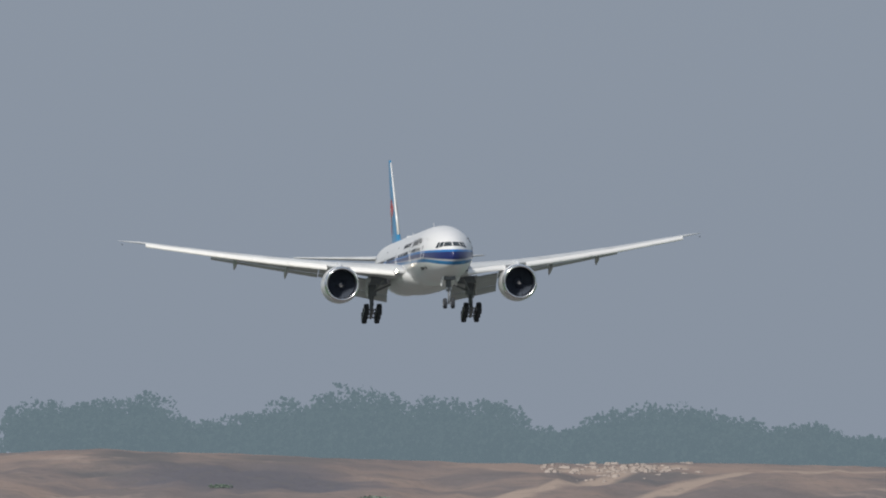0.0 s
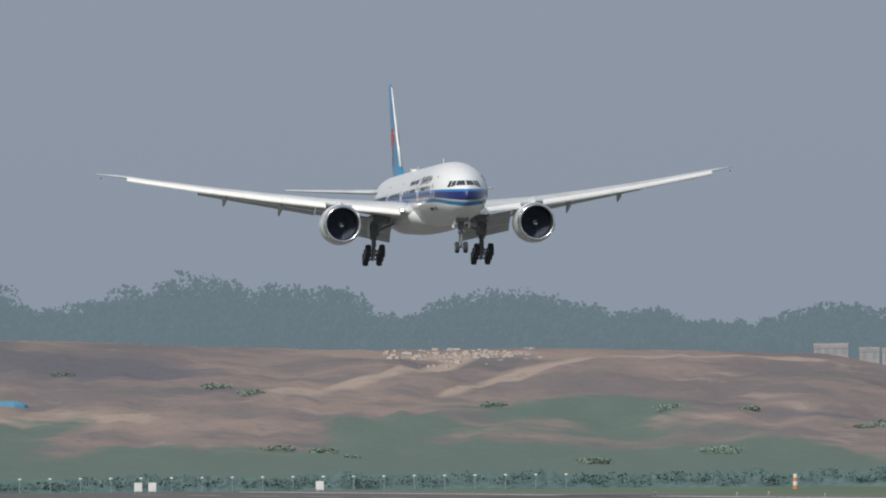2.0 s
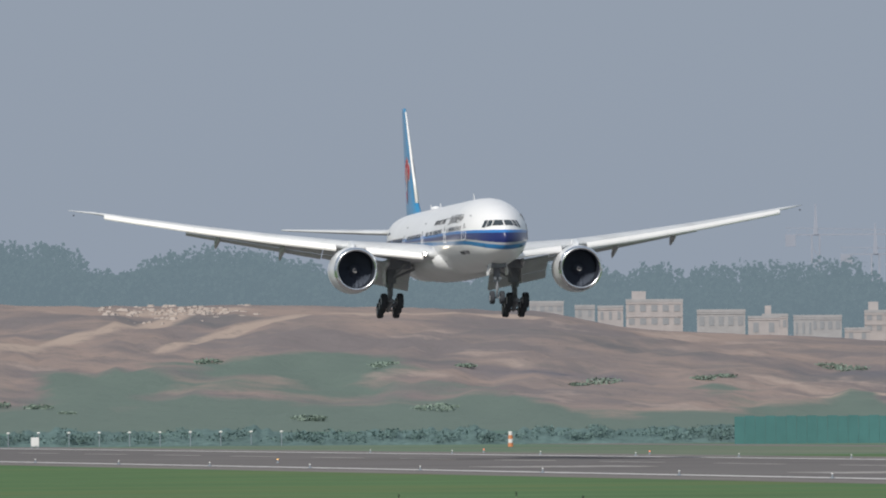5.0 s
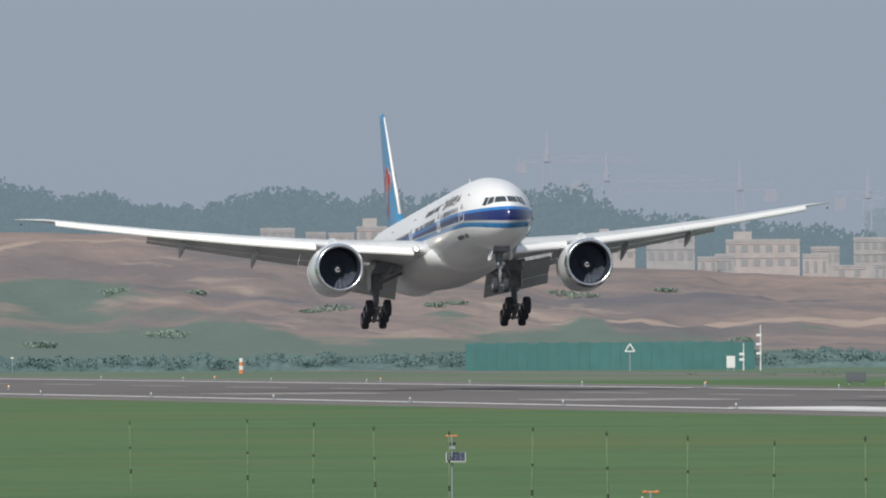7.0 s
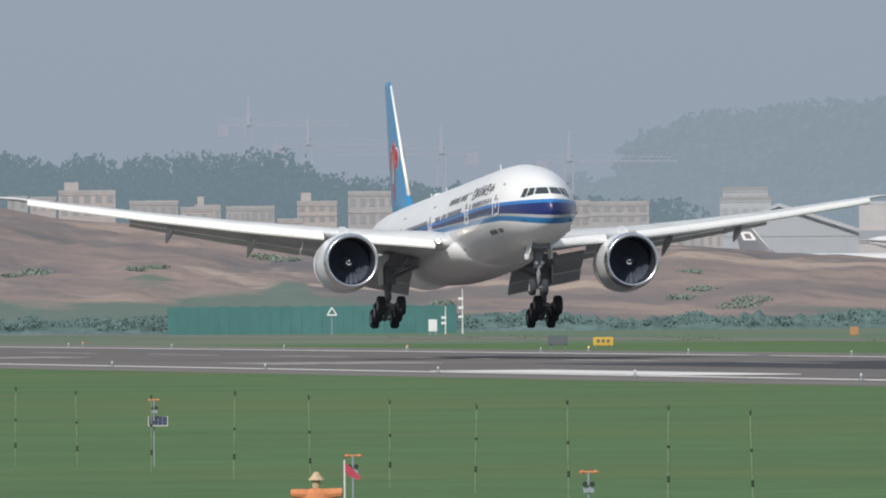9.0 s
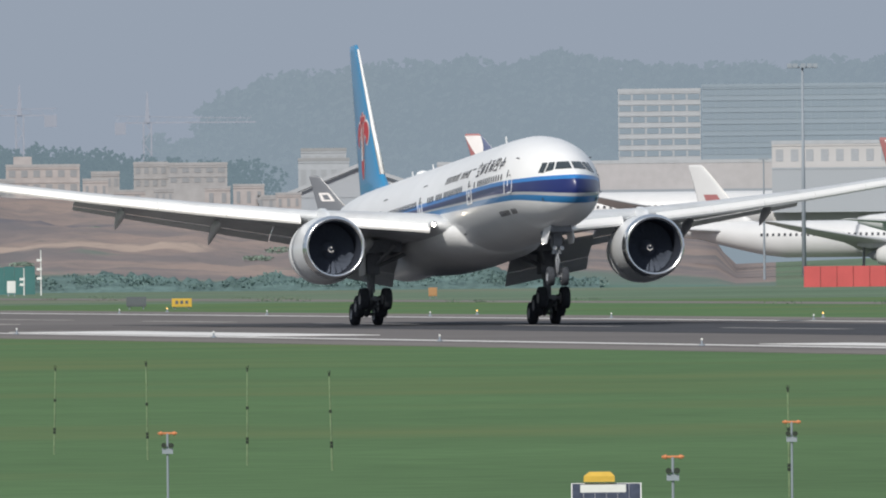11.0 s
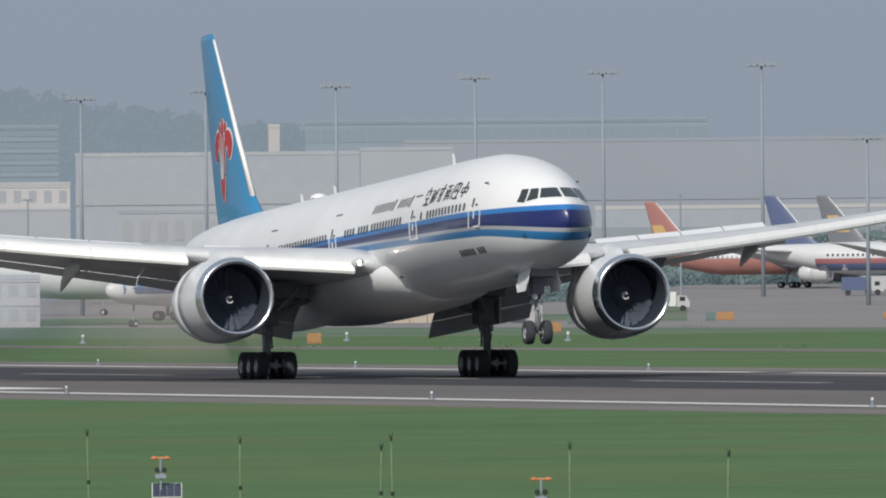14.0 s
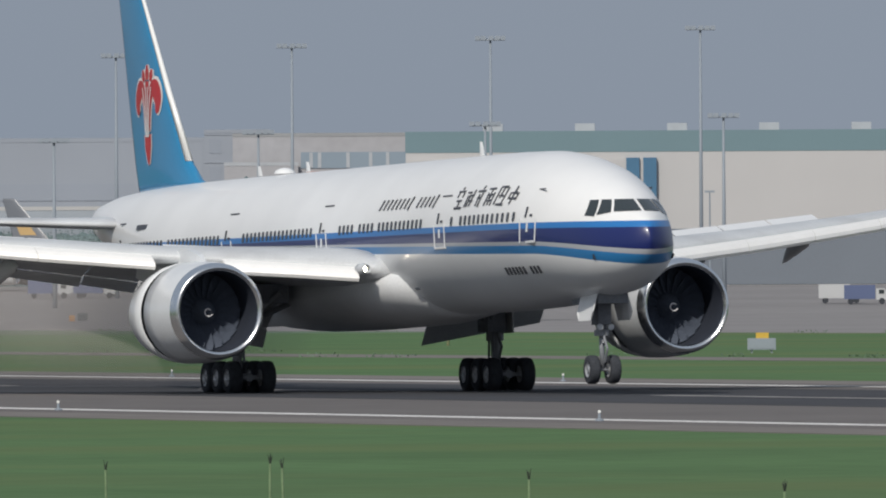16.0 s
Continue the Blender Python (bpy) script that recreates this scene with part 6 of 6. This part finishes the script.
parked("red and white parked airliner with gold swoosh", 16.0, 2420, terrain(16.0, 2420), .70, .93, .3, dict(plain, fin=M_PORANGE, hull=M_PORANGE), stripe=((6.4, 7.6, M_PW),), tail_patch=((10.2, 13.6, .5, .95, M_PGOLD),))
parked("parked airliner with navy tail and red and white body", 16.46, 2380, terrain(16.46, 2380), .74, .93, .3, dict(plain, fin=M_PBLUE), stripe=((5.0, 6.0, M_PRED), (3.6, 5.0, M_PBLUE)))
parked("white parked airliner with dark gold-marked tail", 16.62, 2480, terrain(16.62, 2480), .74, .9, .3, dict(plain, fin=M_PCHAR), tail_patch=((11, 14.5, .25, .75, M_PGOLD),))
parked("white parked airliner with blue and red tail foot", 17.42, 2360, terrain(17.42, 2360), .80, .92, .3, plain, tail_patch=((9.95, 13.2, 0, 1.0, M_PRED), (13.2, 14.2, 0, 1.0, M_PBLUE), (11.4, 12.4, .35, .62, M_EMWHITE)), stripe=((3.7, 4.3, M_PBLUE),))

rt, fus, fn = parked("white parked airliner with deep-blue stripe, seen from its tail", 17.70, 2000, .04, 1.05, -.22, -.975, dict(plain, fin=M_FIN), stripe=((5.2, 5.95, M_PBLUE),))
for s in (1, -1):
    emblem(fn, s)
for i in range(12):
    stuck(fus, "name_bar", slab(1.0, .6), M_LINE, 24 - 1.6 * i, 7.6, 1, .02)

# ---- windsock ----
sock = face_root("windsock", 17.645, 1165, 0)
tagged(sock, "faded orange windsock hanging from a pale yellow pole", "windsock")
part("pole", tube(bmesh.new(), (0, 0, 0), (0, 0, 6.95), .11, .07, 10), M_SOCKPOLE, sock, smooth=True)
part("ring", lathe(bmesh.new(), [(-.05, .46), (0, .5), (.05, .46), (0, .42), (-.05, .46)], (.25, 0, 6.95 - 1.0), "x", 18), M_MAST, sock)
part("sleeve", loft(bmesh.new(), [[Vector((x + .35 * q * math.sin(a) * h, q * math.cos(a), 6.95 - 1.0 - d + q * math.sin(a) * .9)) for a in np.linspace(0, 2 * math.pi, 15)[:-1]] for x, d, q, h in ((.2, 0, .46, 0), (.7, .1, .44, .5), (1.2, .55, .38, 1), (1.6, 1.3, .31, 1), (1.85, 2.1, .24, 1), (2.0, 2.8, .2, 1))]), M_SOCK, sock, "faded orange cloth sleeve", smooth=True)
part("lamp_box", box(bmesh.new(), -.35, -.12, -.12, .12, .6, 1.3), M_CABWHITE, sock)
# painted concrete barriers on the apron edge
for b, r, w, mats in ((17.41, 1830, 5.8, (M_BOXORANGE, M_BOXORANGE)),):
    bar = face_root("concrete_barrier", b, r, terrain(b, r) if r > 2030 else .03)
    tagged(bar, "low orange-brown concrete barrier beside the taxiway", "barrier")
    for i in range(6):
        x = -w / 2 + w * i / 6
        part("block", loft(bmesh.new(), [[Vector((x, -d, z)), Vector((x + w / 6 - .03, -d, z)), Vector((x + w / 6 - .03, d, z)), Vector((x, d, z))] for z, d in ((0, .35), (.3, .3), (.95, .16))]), mats[i % 2], bar)

# ---- apron vehicles ----
def truck(b, r, z, body, label, L=6.0, H=2.6):
    root = face_root("service_truck", b, r, z)
    tagged(root, label, "truck", "apron vehicles")
    part("box_body", box(bmesh.new(), -L / 2, L * .2, 0, 2.3, .7, H), body, root)
    bm = loft(bmesh.new(), [[Vector((x, y, zz)) for x, zz in ((L * .22, .6), (L / 2, .6), (L / 2, 1.3), (L * .42, 2.1), (L * .22, 2.1))] for y in (.1, 2.2)])
    part("cab", bm, M_PGREY, root)
    part("windscreen", box(bmesh.new(), L * .28, L * .40, .05, 2.25, 1.4, 1.95), M_GLASS, root)
    for x in (-L * .35, L * .35):
        for y in (.2, 2.1):
            w = part("wheel", lathe(bmesh.new(), [(-.15, .1), (-.15, .42), (.15, .42), (.15, .1)], (0, 0, 0), "z", 14, caps=True), M_TYRE, root)
            w.matrix_basis = pose(x, y, .42, 90)


for b, r, body, label in ((16.24, 2300, M_PBLUE, "blue apron service truck"), (16.31, 2310, M_PGREY, "pale grey apron service truck"), (16.40, 2300, M_PBLUE, "blue apron tanker truck"),
                          (16.52, 2320, M_PGREY, "pale grey apron service truck"), (19.03, 2200, M_PGREY, "pale grey baggage truck on the apron"), (19.12, 2190, M_PBLUE, "blue baggage truck on the apron"), (15.55, 2160, M_CABWHITE, "white apron service truck")):
    truck(b, r, .04 + (0 if r < 2100 else terrain(b, r)), body, label)

# ---- bird-scaring gear along the near grass ----
M_BAMBOO = mat("green_pole", (0.17, 0.24, 0.13), 0.7, var=0.25, scale=2, fine=9)
M_POLEDARK = mat("dark_tie", (0.025, 0.035, 0.025), 0.8, var=0.2, scale=4)
M_NET = mat("thin_net_cord", (0.07, 0.10, 0.06), 0.8, var=0.1)
POST_LINE = 62.0
posts = (7.80, 8.21, 8.44, 8.66, 8.92, 9.21, 9.48, 9.76, 10.06, 10.39, 10.74, 11.04, 12.65, 13.10, 13.51, 14.04, 14.53, 14.58, 15.20, 15.75, 16.44, 17.01, 17.07, 17.93, 18.82)
for i, b in enumerate(posts):
    r = POST_LINE / math.sin(radians(b))
    lean = ((i * 37) % 11 - 5) * .28
    root = face_root("net_pole", b, r, 0)
    root.matrix_basis = root.matrix_basis @ pose(0, 0, 0, 0, lean, 0)
    tagged(root, "slim green pole of a bird net in the grass", "pole", "bird net poles")
    h = 1.82 + .05 * ((i * 7) % 4)
    part("pole", tube(bmesh.new(), (0, 0, -.1), (0, 0, h), .021, .016, 7), M_BAMBOO, root)
    bm = bmesh.new()
    for q in range(5):
        a = q * 1.3 + i
        tube(bm, (0, 0, h - .02), (.03 * math.cos(a), .03 * math.sin(a), h + .1 + .02 * (q % 3)), .014, .004, 4)
    part("tie_knot", bm, M_POLEDARK, root)
    for zz in (.45, .52, 1.15):
        part("tie", tube(bmesh.new(), (0, 0, zz), (0, 0, zz + .06), .03, n=7), M_POLEDARK, root)


def scarer(b, r, head_z, label, panel=False, lamp=False):
    """A solar bird scarer: orange spinning cups over a small box, with or without a panel."""
    root = face_root("bird_scarer", b, r, 0)
    tagged(root, label, "bird scarer", "bird scarers")
    part("post", tube(bmesh.new(), (0, 0, -.05), (0, 0, head_z), .02, n=7), M_MAST, root)
    for s in (-1, 1):
        part("cup", lathe(bmesh.new(), [(-.03, .01), (-.02, .028), (.01, .035), (.03, .025)], (s * .11, 0, head_z), "x", 10, caps=True), M_ORANGE, root)
        part("speaker", lathe(bmesh.new(), [(-.04, .02), (0, .03), (.03, .045)], (s * .06, -.05, head_z - .2), "y", 10, caps=True), M_POLEDARK, root)
    part("arm", tube(bmesh.new(), (-.16, 0, head_z), (.16, 0, head_z), .018, n=6), M_ORANGE, root)
    part("case", box(bmesh.new(), -.09, .09, -.05, .05, head_z - .34, head_z - .25), M_MAST, root)
    if panel:
        m = pose(.1, 0, head_z - .55, 38)
        part("panel_frame", box(bmesh.new(), -.25, .25, -.19, .19, -.02, .015, m), M_CABWHITE, root)
        for i in range(4):
            part("solar_cell", box(bmesh.new(), -.238 + .12 * i, -.238 + .12 * i + .116, -.177, .177, .012, .022, m), M_SOLAR, root)
    return root


M_SOLAR = mat("solar_cells", (0.05, 0.06, 0.09), 0.25, var=0.15, scale=6)


def at_line(b, e, z):
    """Range at which something of height z shows at elevation e."""
    return (EYE_Z - z) / math.tan(radians(-e))


scarer(13.76, at_line(13.76, -.585, 1.5), 1.5, "solar-powered bird scarer with orange cups and panel", True)
scarer(8.93, at_line(8.93, -.353, 1.7), 1.7, "solar-powered bird scarer with orange cups and panel", True)
for b, e in ((10.46, -.619), (12.24, -.719), (13.54, -.800), (12.66, -.60), (15.10, -.672), (9.63, -.555), (14.75, -.78)):
    scarer(b, at_line(b, e, 1.35), 1.35, "small bird scarer with orange cups on a post")

# big panel box with a yellow dome
r = at_line(12.0, -.81, 1.0)
sb = face_root("solar_gas_gun", 12.0, r, 0)
tagged(sb, "solar-powered scaring unit with yellow cap", "bird scarer")
part("case", box(bmesh.new(), -.35, .3, .1, .7, 0, .98), M_CABWHITE, sb)
m = pose(.02, 0, .72, 48)
part("panel_frame", box(bmesh.new(), -.5, .5, -.36, .36, -.02, .02, m), M_CABWHITE, sb)
for i in range(6):
    part("solar_cell", box(bmesh.new(), -.485 + .162 * i, -.485 + .162 * i + .158, -.345, .345, .015, .026, m), M_SOLAR, sb)
part("cap", loft(bmesh.new(), [[Vector((x, y, z)) for x, y in ((-.3, .15), (.14, .15), (.14, .6), (-.3, .6))] for x0, z in ((0, 1.02), (0, 1.1))] + [[Vector((x, y, 1.16)) for x, y in ((-.22, .2), (.08, .2), (.08, .55), (-.22, .55))]]), M_SIGNYEL, sb)


def scarecrow(b, e):
    """A plain stuffed figure on a cross of poles."""
    r = at_line(b, e, 1.75)
    bm = bmesh.new()
    tube(bm, (0, 0, -.05), (0, 0, 1.6), .03, n=8)
    tube(bm, (-.48, 0, 1.36), (.48, 0, 1.38), .055, n=10)
    prof = [(.45, .16, .10), (.62, .2, .12), (.95, .19, .13), (1.2, .24, .13), (1.36, .25, .11), (1.43, .12, .08)]
    loft(bm, [[Vector((w * math.cos(a), d * math.sin(a), z)) for a in np.linspace(0, 2 * math.pi, 15)[:-1]] for z, w, d in prof])
    for s in (-1, 1):
        loft(bm, [[Vector((s * x, .07 * math.cos(a), z + h * math.sin(a))) for a in np.linspace(0, 2 * math.pi, 9)[:-1]] for x, z, h in ((.2, 1.34, .08), (.34, 1.355, .07), (.47, 1.36, .06))])
    nb = len(bm.faces)
    lathe(bm, [(1.42, .05), (1.44, .07), (1.50, .08), (1.56, .07)], (0, 0, 0), "z", 14)
    lathe(bm, [(1.555, .15), (1.57, .14), (1.62, .085), (1.67, .05), (1.68, .005)], (0, 0, 0), "z", 14)
    bm.faces.ensure_lookup_table()
    for f in bm.faces[nb:]:
        f.material_index = 1
    ob = part("scarecrow", bm, [M_ORANGE, M_STRAW], None)
    ob.matrix_basis = Matrix.Translation(polar(b, r, 0)) @ Matrix.Rotation(-radians(b), 4, "Z") @ Matrix.Diagonal((.8, .8, 1, 1))
    tagged(ob, "orange stuffed scarecrow on a pole with straw hat", "scarecrow")
    fl = face_root("flag_pole", b + .10, r, 0)
    tagged(fl, "thin pole with a small red rag flag", "flag")
    part("pole", tube(bmesh.new(), (0, 0, 0), (0, 0, 1.85), .014, n=6), M_CABWHITE, fl)
    part("rag", loft(bmesh.new(), [[Vector((x, y, z)) for x, z in ((0, 1.82), (.1, 1.74), (.24, 1.6), (.22, 1.55), (.08, 1.6), (0, 1.68))] for y in (-.01, .015)]), M_REDRAG, fl)


M_STRAW = mat("straw_hat", (0.52, 0.40, 0.25), 0.85, var=0.15, scale=5)
M_REDRAG = mat("red_rag", (0.45, 0.06, 0.10), 0.8, var=0.15, scale=4)
scarecrow(9.50, -.594)

# ---- tyre smoke ----
def vapour(name, color, density):
    """Thin smoke: clear at the rim of a puff and thickest at its core, broken up by billows."""
    m = mat(name, color, 1.0, var=0.02, spec=0.0)
    nt = m.node_tree
    b = nt.nodes["Principled BSDF"]
    at = nt.nodes.new("ShaderNodeAttribute")
    at.attribute_name = "core"
    tc = nt.nodes.new("ShaderNodeTexCoord")
    n = nt.nodes.new("ShaderNodeTexNoise")
    n.inputs["Scale"].default_value, n.inputs["Detail"].default_value = 0.28, 5
    nt.links.new(tc.outputs["Object"], n.inputs["Vector"])
    r = nt.nodes.new("ShaderNodeMapRange")
    r.inputs[1].default_value, r.inputs[2].default_value, r.inputs[3].default_value, r.inputs[4].default_value = .3, .7, .86, 1.0
    nt.links.new(n.outputs[0], r.inputs[0])
    k = nt.nodes.new("ShaderNodeMath")
    k.operation = "MULTIPLY"
    nt.links.new(at.outputs["Fac"], k.inputs[0])
    nt.links.new(r.outputs[0], k.inputs[1])
    d = nt.nodes.new("ShaderNodeMath")
    d.operation = "MULTIPLY"
    nt.links.new(k.outputs[0], d.inputs[0])
    d.inputs[1].default_value = density
    nt.links.new(d.outputs[0], b.inputs["Alpha"])
    return m


def puff(name, label, cat, group, material, seed, rx, ry, rz):
    """A domed billow of drifting vapour, thinning out towards its rim."""
    rng = random.Random(seed)
    off = Vector((rng.uniform(0, 50), rng.uniform(0, 50), rng.uniform(0, 50)))
    vs, fs, core = [], [], []
    n, k = 48, 24
    for i in range(k + 1):
        t = math.pi * (.5 + .5 * i / k)
        for j in range(n):
            a = 2 * math.pi * j / n
            u = Vector((math.sin(t) * math.cos(a), math.cos(t), math.sin(t) * math.sin(a)))
            lump = 1 + .05 * noise.noise(u * 1.6 + off)
            vs.append(Vector((u.x * rx, u.y * ry, u.z * rz)) * lump)
            core.append(max(0.0, 1 - u.x ** 2 - u.z ** 2) ** 1.5)
    for i in range(k):
        for j in range(n):
            fs.append((i * n + j, i * n + (j + 1) % n, (i + 1) * n + (j + 1) % n, (i + 1) * n + j))
    ob = raw(name, vs, fs, material, smooth=True)
    at = ob.data.attributes.new("core", "FLOAT", "POINT")
    at.data.foreach_set("value", core)
    return tagged(ob, label, cat, group, kind="stuff")


M_SMOKE = vapour("pale_tyre_smoke", (0.42, 0.50, 0.59), 0.38)
M_DUST = vapour("pale_runway_dust", (0.38, 0.35, 0.33), 0.42)
# time of birth, side, half-sizes across, along and up
SMOKE = [(te, s, rx, ry, rz) for s in (1, -1) for te, rx, ry, rz in ((11.45, 3.6, 3.5, 1.5), (11.62, 4.2, 3.5, 1.7), (11.8, 4.2, 4, 1.9), (12.0, 5.2, 4, 2.8), (12.2, 6.2, 5, 3.8), (12.42, 6.6, 5, 4.0), (12.66, 6.6, 5, 3.8))]
smoke = [(puff("tyre_smoke", "puff of pale smoke from the touching tyres", "smoke", "tyre smoke", M_SMOKE, 40 + i, rx, ry, rz), te, s, rz) for i, (te, s, rx, ry, rz) in enumerate(SMOKE)]
dust = [(puff("blown_dust", "haze of dust blown up behind the engines", "dust", "blown dust", M_DUST, 300 + i, 7.5, 5, 4.4), te) for i, te in enumerate((13.5, 14.1, 14.6, 15.0, 15.35, 15.6))]


def smoke_motion():
    ts, ys = [q[0] for q in JET_ROWS], [q[2] for q in JET_ROWS]
    for ob, te in dust:
        y = float(np.interp(te, ts, ys)) + 9
        walk(ob, [(0, pose(198, y, -14)), (te - .3, pose(198, y, -14)), (te + .25, pose(198, y + 2, 2.2)), (16.5, pose(196, y + 6, 3.2))])
    for ob, te, s, rz in smoke:
        y = float(np.interp(te, ts, ys)) + 10
        x = 196.2 - 5.5 * s
        under = pose(x, y - 6, -9)
        walk(ob, [(0, under), (te - .12, under), (te + .2, pose(x, y, rz * .5)), (te + 1.0, pose(x - .6, y + 6, rz * .8)), (16.5, pose(x - 3, y + 16, rz * 1.2 + 1.2))])


for b in (5.91, 6.50, 5.86):
    sign("equipment_cabinet", "white upright equipment cabinet", b, b + .028, -.125, -.085, M_CABWHITE)
# rubble on the mound's crest, and a blue sheet
rng = random.Random(77)
vs, fs = [], []
for i in range(150):
    b = rng.choice((6.9, 6.98, 7.1, 7.0)) + rng.gauss(0, .09)
    r = 2655 + rng.gauss(0, 20)
    c = polar(b, r, terrain(b, r))
    q = len(vs)
    sx, sz = rng.uniform(.3, 1.1), rng.uniform(.05, .35)
    for k in range(5):
        a = k * 1.257 + rng.uniform(-.3, .3)
        vs.append(c + Vector((sx * math.cos(a), sx * math.sin(a), -.3)))
    for k in range(5):
        a = k * 1.257 + rng.uniform(-.3, .3)
        vs.append(c + Vector((sx * .6 * math.cos(a), sx * .6 * math.sin(a), sz)))
    for k in range(5):
        fs.append((q + k, q + (k + 1) % 5, q + 5 + (k + 1) % 5, q + 5 + k))
    fs.append(tuple(q + 5 + k for k in range(5)))
M_RUBBLE = mat("pale_rubble", (0.40, 0.35, 0.32), 0.95, var=0.15, scale=0.3, fine=1.0)
tagged(raw("rubble_heap", vs, fs, M_RUBBLE), "pale broken rubble on the earth mound", "rubble", kind="stuff")
M_SHEET = mat("blue_sheet", (0.10, 0.26, 0.38), 0.7, var=0.1, scale=0.5)
tp = face_root("tarpaulin", 5.42, 2400, terrain(5.42, 2400))
tagged(tp, "blue tarpaulin draped over a low heap", "tarpaulin")
part("sheet", loft(bmesh.new(), [[Vector((w * math.cos(a), d * math.sin(a), z)) for a in np.linspace(0, 2 * math.pi, 11)[:-1]] for z, w, d in ((-.8, 3.2, 2.4), (.4, 2.8, 2), (.9, 1.6, 1.1), (1.0, .3, .2))]), M_SHEET, tp)

motions()
